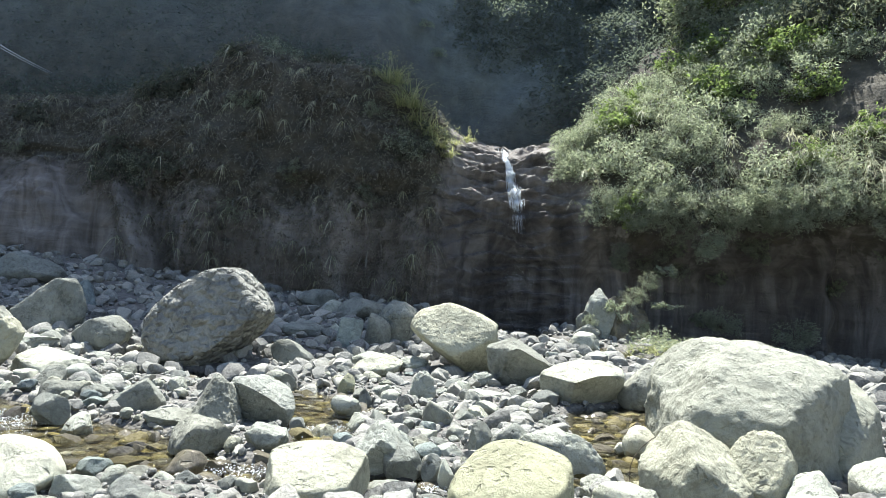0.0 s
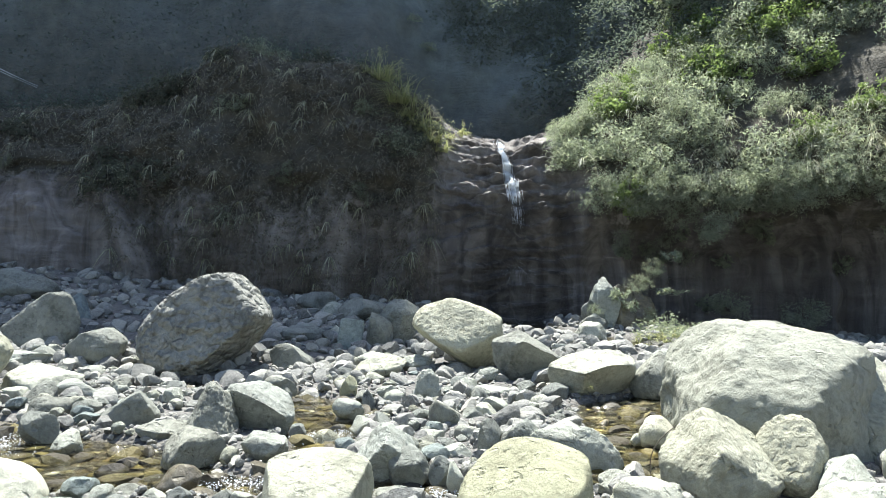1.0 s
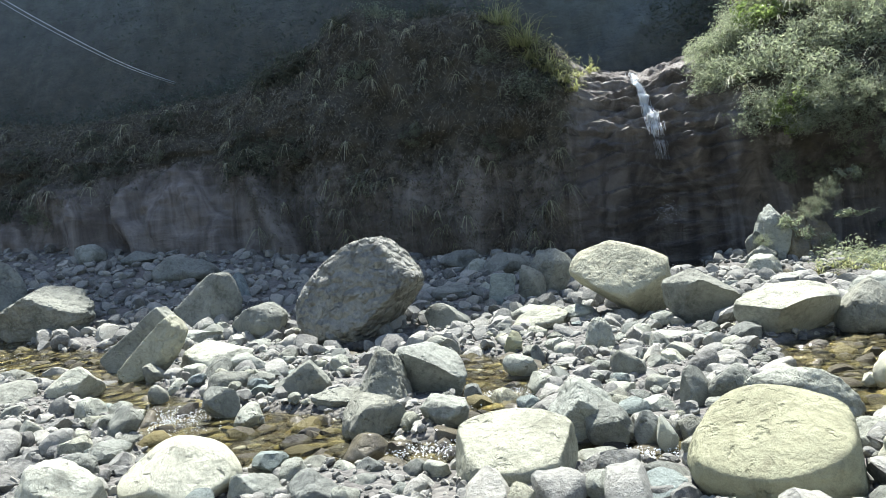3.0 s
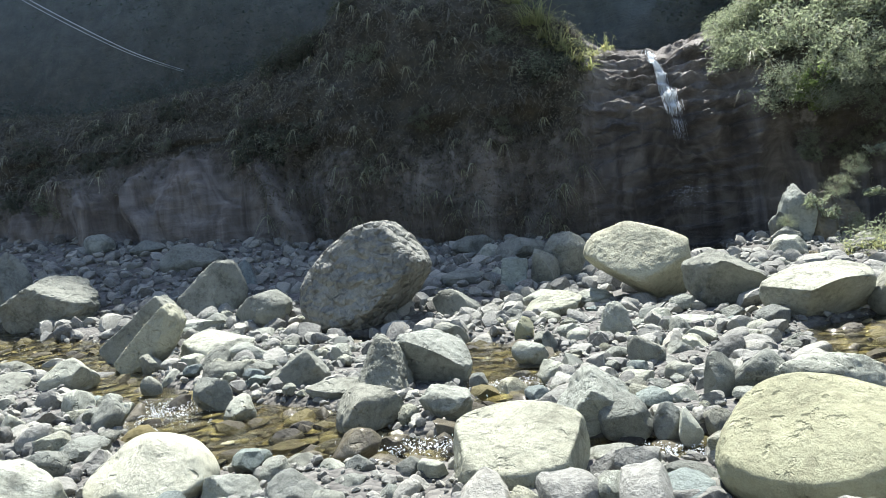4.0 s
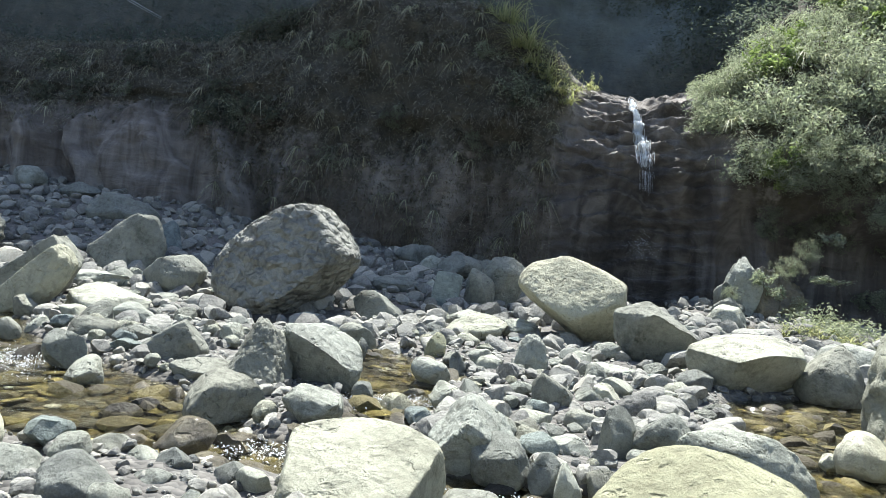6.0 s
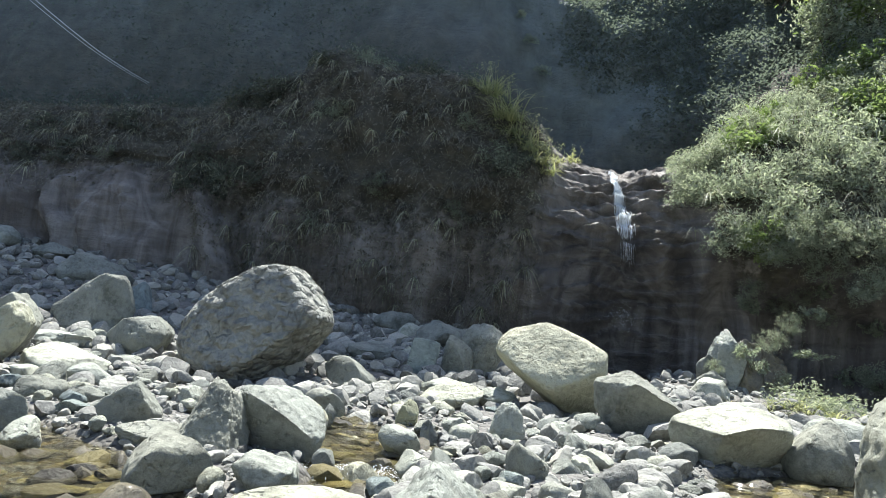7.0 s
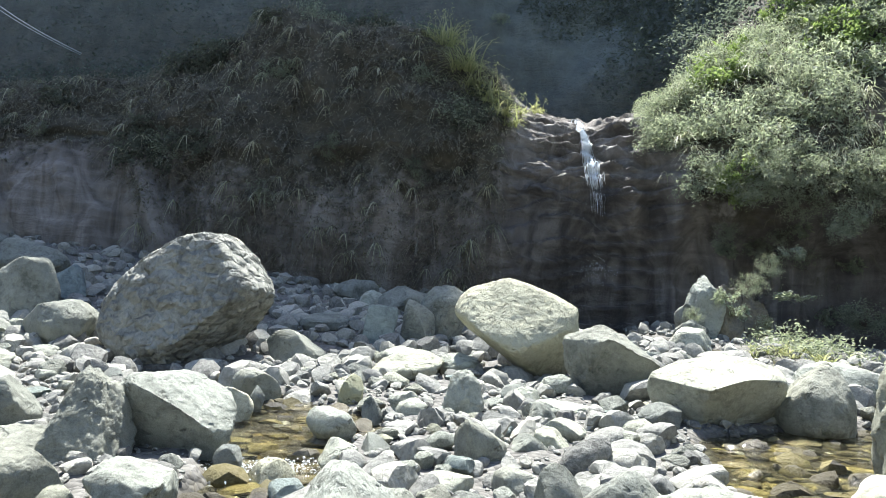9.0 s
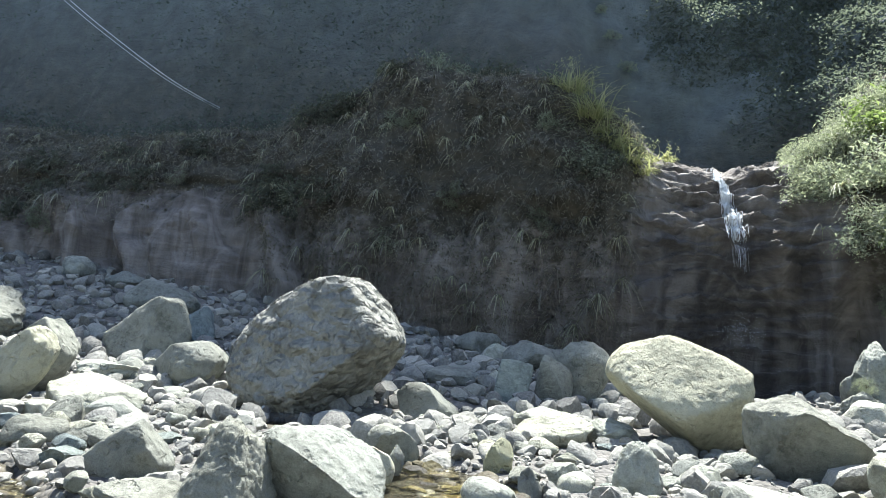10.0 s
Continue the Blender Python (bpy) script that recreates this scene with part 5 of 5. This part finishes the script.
fx, fs, cl = fx[~open_rock], fs[~open_rock], cl[~open_rock]
n = len(fx)
fp = on_cliff(fx, fs) + rng.normal(size=(n, 3)) * [0.3, 0.4, 0.4] + np.array([0, -0.5, 0.9]) * np.clip(cl, -0.1, 1)[:, None]
mx, ms = rng.uniform(-4, 15, 84000), rng.uniform(4.95, 7.0, 84000)
mw = np.array([noise.noise(Vector((a * 0.55, b * 3.5, 7.0))) for a, b in zip(mx, ms)])
grown = rng.random(84000) < np.maximum(np.clip((mx - 2.5) / 4 + 0.7 * mw, 0, 1), np.clip((ms - 5.32) / 0.2 + 0.5 * mw, 0, 1) * np.clip((mx + 1.5) / 2.0 + mw, 0, 1))
mx, ms = mx[grown], ms[grown]
close = on_cliff(mx, ms) + rng.normal(size=(len(mx), 3)) * [0.15, 0.12, 0.12] + [0, -0.08, 0.06]
fp = np.concatenate([fp, close])
tagged(new("mountain_woods", leaf_quads("mountain_woods", fp, 0.16, LEAF_HAZED, 0.6, 0.1, 5.0)), "dense woods on the steep mountain, haze put into their colour", "woods", kind="stuff")


def far_tree(label, x, y, z, h):
    top = new("tree")
    part("trunk", stems([(0, 0, 0)], [(0.2, 0, h * 0.75)], 0.16, BARK, "trunk"), top)
    tips = rng.normal(size=(14, 3)) * [0.28 * h, 0.2 * h, 0.12 * h] + [0, 0, 0.8 * h]
    part("limb", stems([(0.1, 0, h * 0.5)] * 14, tips, 0.06, BARK, "limb"), top)
    pts = np.repeat(tips, 14, 0) + rng.normal(size=(14 * 14, 3)) * 0.07 * h
    part("crown", leaf_quads("crown", pts, 0.3, LEAF_DARK, 0.5), top)
    top.matrix_world = pose(x, y, z)
    return tagged(top, label, "tree")


far_tree("thin sparse tree standing on the skyline", 7.6, 60.5, 33.5, 4.2)

def slope_tree(label, x, s, h, leaf, seed, y=0.0):
    """A slender leafy tree on the slope: bowed trunk, limbs all the way up, crown in uneven layers."""
    r = np.random.default_rng(seed)
    p = on_cliff(np.array([float(x)]), np.array([float(s)]))[0]
    top = new("tree")
    part("trunk", stems([(0, 0, -0.3)], [(0.3, -0.4, h * 0.92)], 0.13, BARK, "trunk"), top)
    m = 44
    f = r.uniform(0.15, 1.0, m)
    a = r.uniform(0, 6.283, m)
    reach = h * 0.26 * np.sin(np.clip(f * 1.05, 0.1, 1.0) * math.pi * 0.9) ** 0.6 * r.uniform(0.4, 1.1, m)
    tips = np.stack([0.3 * f + reach * np.cos(a), -0.4 * f + reach * np.sin(a), h * (f + 0.04)], 1)
    feet = np.stack([0.3 * f, -0.4 * f, h * f * 0.86], 1)
    limbs = stems(feet, tips, 0.04, BARK, "limb")
    part("limb", limbs, top)["kind"] = "stuff"
    q = np.repeat(tips, 70, 0) * np.repeat(r.uniform(0.85, 1.0, m), 70)[:, None] ** [1, 1, 0] + r.normal(size=(m * 70, 3)) * [0.085 * h, 0.085 * h, 0.05 * h]
    part("crown", leaf_quads("crown", q, 0.21, leaf, 0.4, 0.5), top)["kind"] = "stuff"
    top.matrix_world = pose(p[0], p[1] + y, p[2])
    return tagged(top, label, "tree")


for x, s, h, leaf, seed in ((10.2, 4.75, 4.2, LEAF, 41), (11.4, 4.9, 5.0, LEAF_BRIGHT, 42), (12.8, 4.9, 5.5, LEAF, 43), (14.6, 4.9, 5.0, LEAF_BRIGHT, 44)):
    slope_tree("slender sunlit leafy tree on the slope above the gorge", x, s, h, leaf, seed)
for x, s, h, leaf, seed in ((15.5, 5.3, 4.2, LEAF, 57), (17.0, 5.6, 4.6, LEAF, 58), (18.5, 5.3, 4.8, LEAF, 59), (16.2, 6.0, 4.2, LEAF, 90), (13.6, 6.05, 3.6, LEAF, 91), (12.4, 6.2, 3.2, LEAF, 92), (19.8, 5.8, 5.0, LEAF, 93), (15.0, 6.35, 3.8, LEAF, 94), (9.8, 5.5, 3.0, LEAF, 51), (10.8, 5.6, 3.6, LEAF, 52), (12.1, 5.65, 3.8, LEAF, 53), (11.3, 5.4, 3.2, LEAF, 54), (13.4, 5.7, 4.2, LEAF, 55), (14.8, 5.8, 4.4, LEAF, 56)):
    slope_tree("sunlit tree high on the mountain side, haze in its leaf colour", x, s, h, leaf, seed)

# the pale leaf material stands in for haze along the skyline
for k in range(16):
    slope_tree("tree on the mountain's skyline, haze in its pale leaf colour", 1.5 + 1.25 * k + rng.uniform(-0.4, 0.4), rng.uniform(6.75, 6.98), rng.uniform(0.9, 2.6), LEAF_SILVER, 60 + k)

# ---- yellow-green herbs on the far bank ----
n = 150
hx, hy = rng.normal(6.35, 0.5, n), rng.normal(19.4, 0.9, n)
ht = 0.12 + 0.5 * np.array([0.5 + noise.noise(Vector((a * 1.2, b * 1.2, 0))) for a, b in zip(hx, hy)])
tagged(new("bank_herbs", blades(np.stack([hx, hy, ground_z(hx, hy) - 0.02], 1), 12, ht, 0.018, GRASS_PALE, "bank_herbs", 0.6, 0.5, 1.0)), "yellow-green herbs on the far bank", "grass", kind="stuff")
k = rng.integers(0, n, 1300)
hp = np.stack([hx[k], hy[k], ground_z(hx[k], hy[k]) + ht[k] * rng.uniform(0.3, 1.1, 1300)], 1) + rng.normal(size=(1300, 3)) * [0.14, 0.14, 0.03]
tagged(new("bank_leaves", leaf_quads("bank_leaves", hp, 0.10, LEAF, 0.45)), "small yellowing leaves of the bank herbs", "grass", kind="stuff")


# ---- cable and twig ----
def tube(name, pts, radius, mat):
    cu = bpy.data.curves.new(name, "CURVE")
    cu.dimensions, cu.bevel_depth, cu.bevel_resolution = "3D", radius, 2
    sp = cu.splines.new("NURBS")
    sp.points.add(len(pts) - 1)
    for p, q in zip(sp.points, pts):
        p.co = (*q, 1.0)
    sp.use_endpoint_u, sp.order_u = True, 3
    tmp = bpy.data.objects.new(name, cu)
    scene.collection.objects.link(tmp)
    bpy.context.view_layer.update()
    me = bpy.data.meshes.new_from_object(tmp.evaluated_get(bpy.context.evaluated_depsgraph_get()))
    bpy.data.objects.remove(tmp)
    me.materials.clear()
    me.materials.append(mat)
    return me


STEEL = plain("weathered_steel_wire", (0.55, 0.57, 0.58), 0.35, 0.8)
cable = new("cable")
part("strand", tube("strand", [(-18.0, 29.4, 10.3), (-18.7, 27.8, 10.55), (-20.8, 27.2, 11.9), (-24.5, 27.0, 14.4), (-33, 27, 20.8), (-50, 27, 36)], 0.020, STEEL), cable)
part("strand", tube("strand", [(-18.05, 29.4, 10.24), (-18.75, 27.8, 10.48), (-20.9, 27.25, 11.78), (-24.6, 27.1, 14.25), (-33.1, 27.1, 20.6), (-50, 27.1, 35.8)], 0.014, STEEL), cable)
tagged(cable, "two thin steel wires slanting down to the gorge wall", "cable")
twig = new("twig", tube("twig", [(1.83, 6.9, 0.0), (1.79, 6.9, 0.2), (1.92, 6.9, 0.42), (2.15, 6.95, 0.56), (2.34, 7.0, 0.58), (2.37, 7.0, 0.50)], 0.0045, BARK))
tagged(twig, "thin bent dead twig stuck among the rocks", "twig")
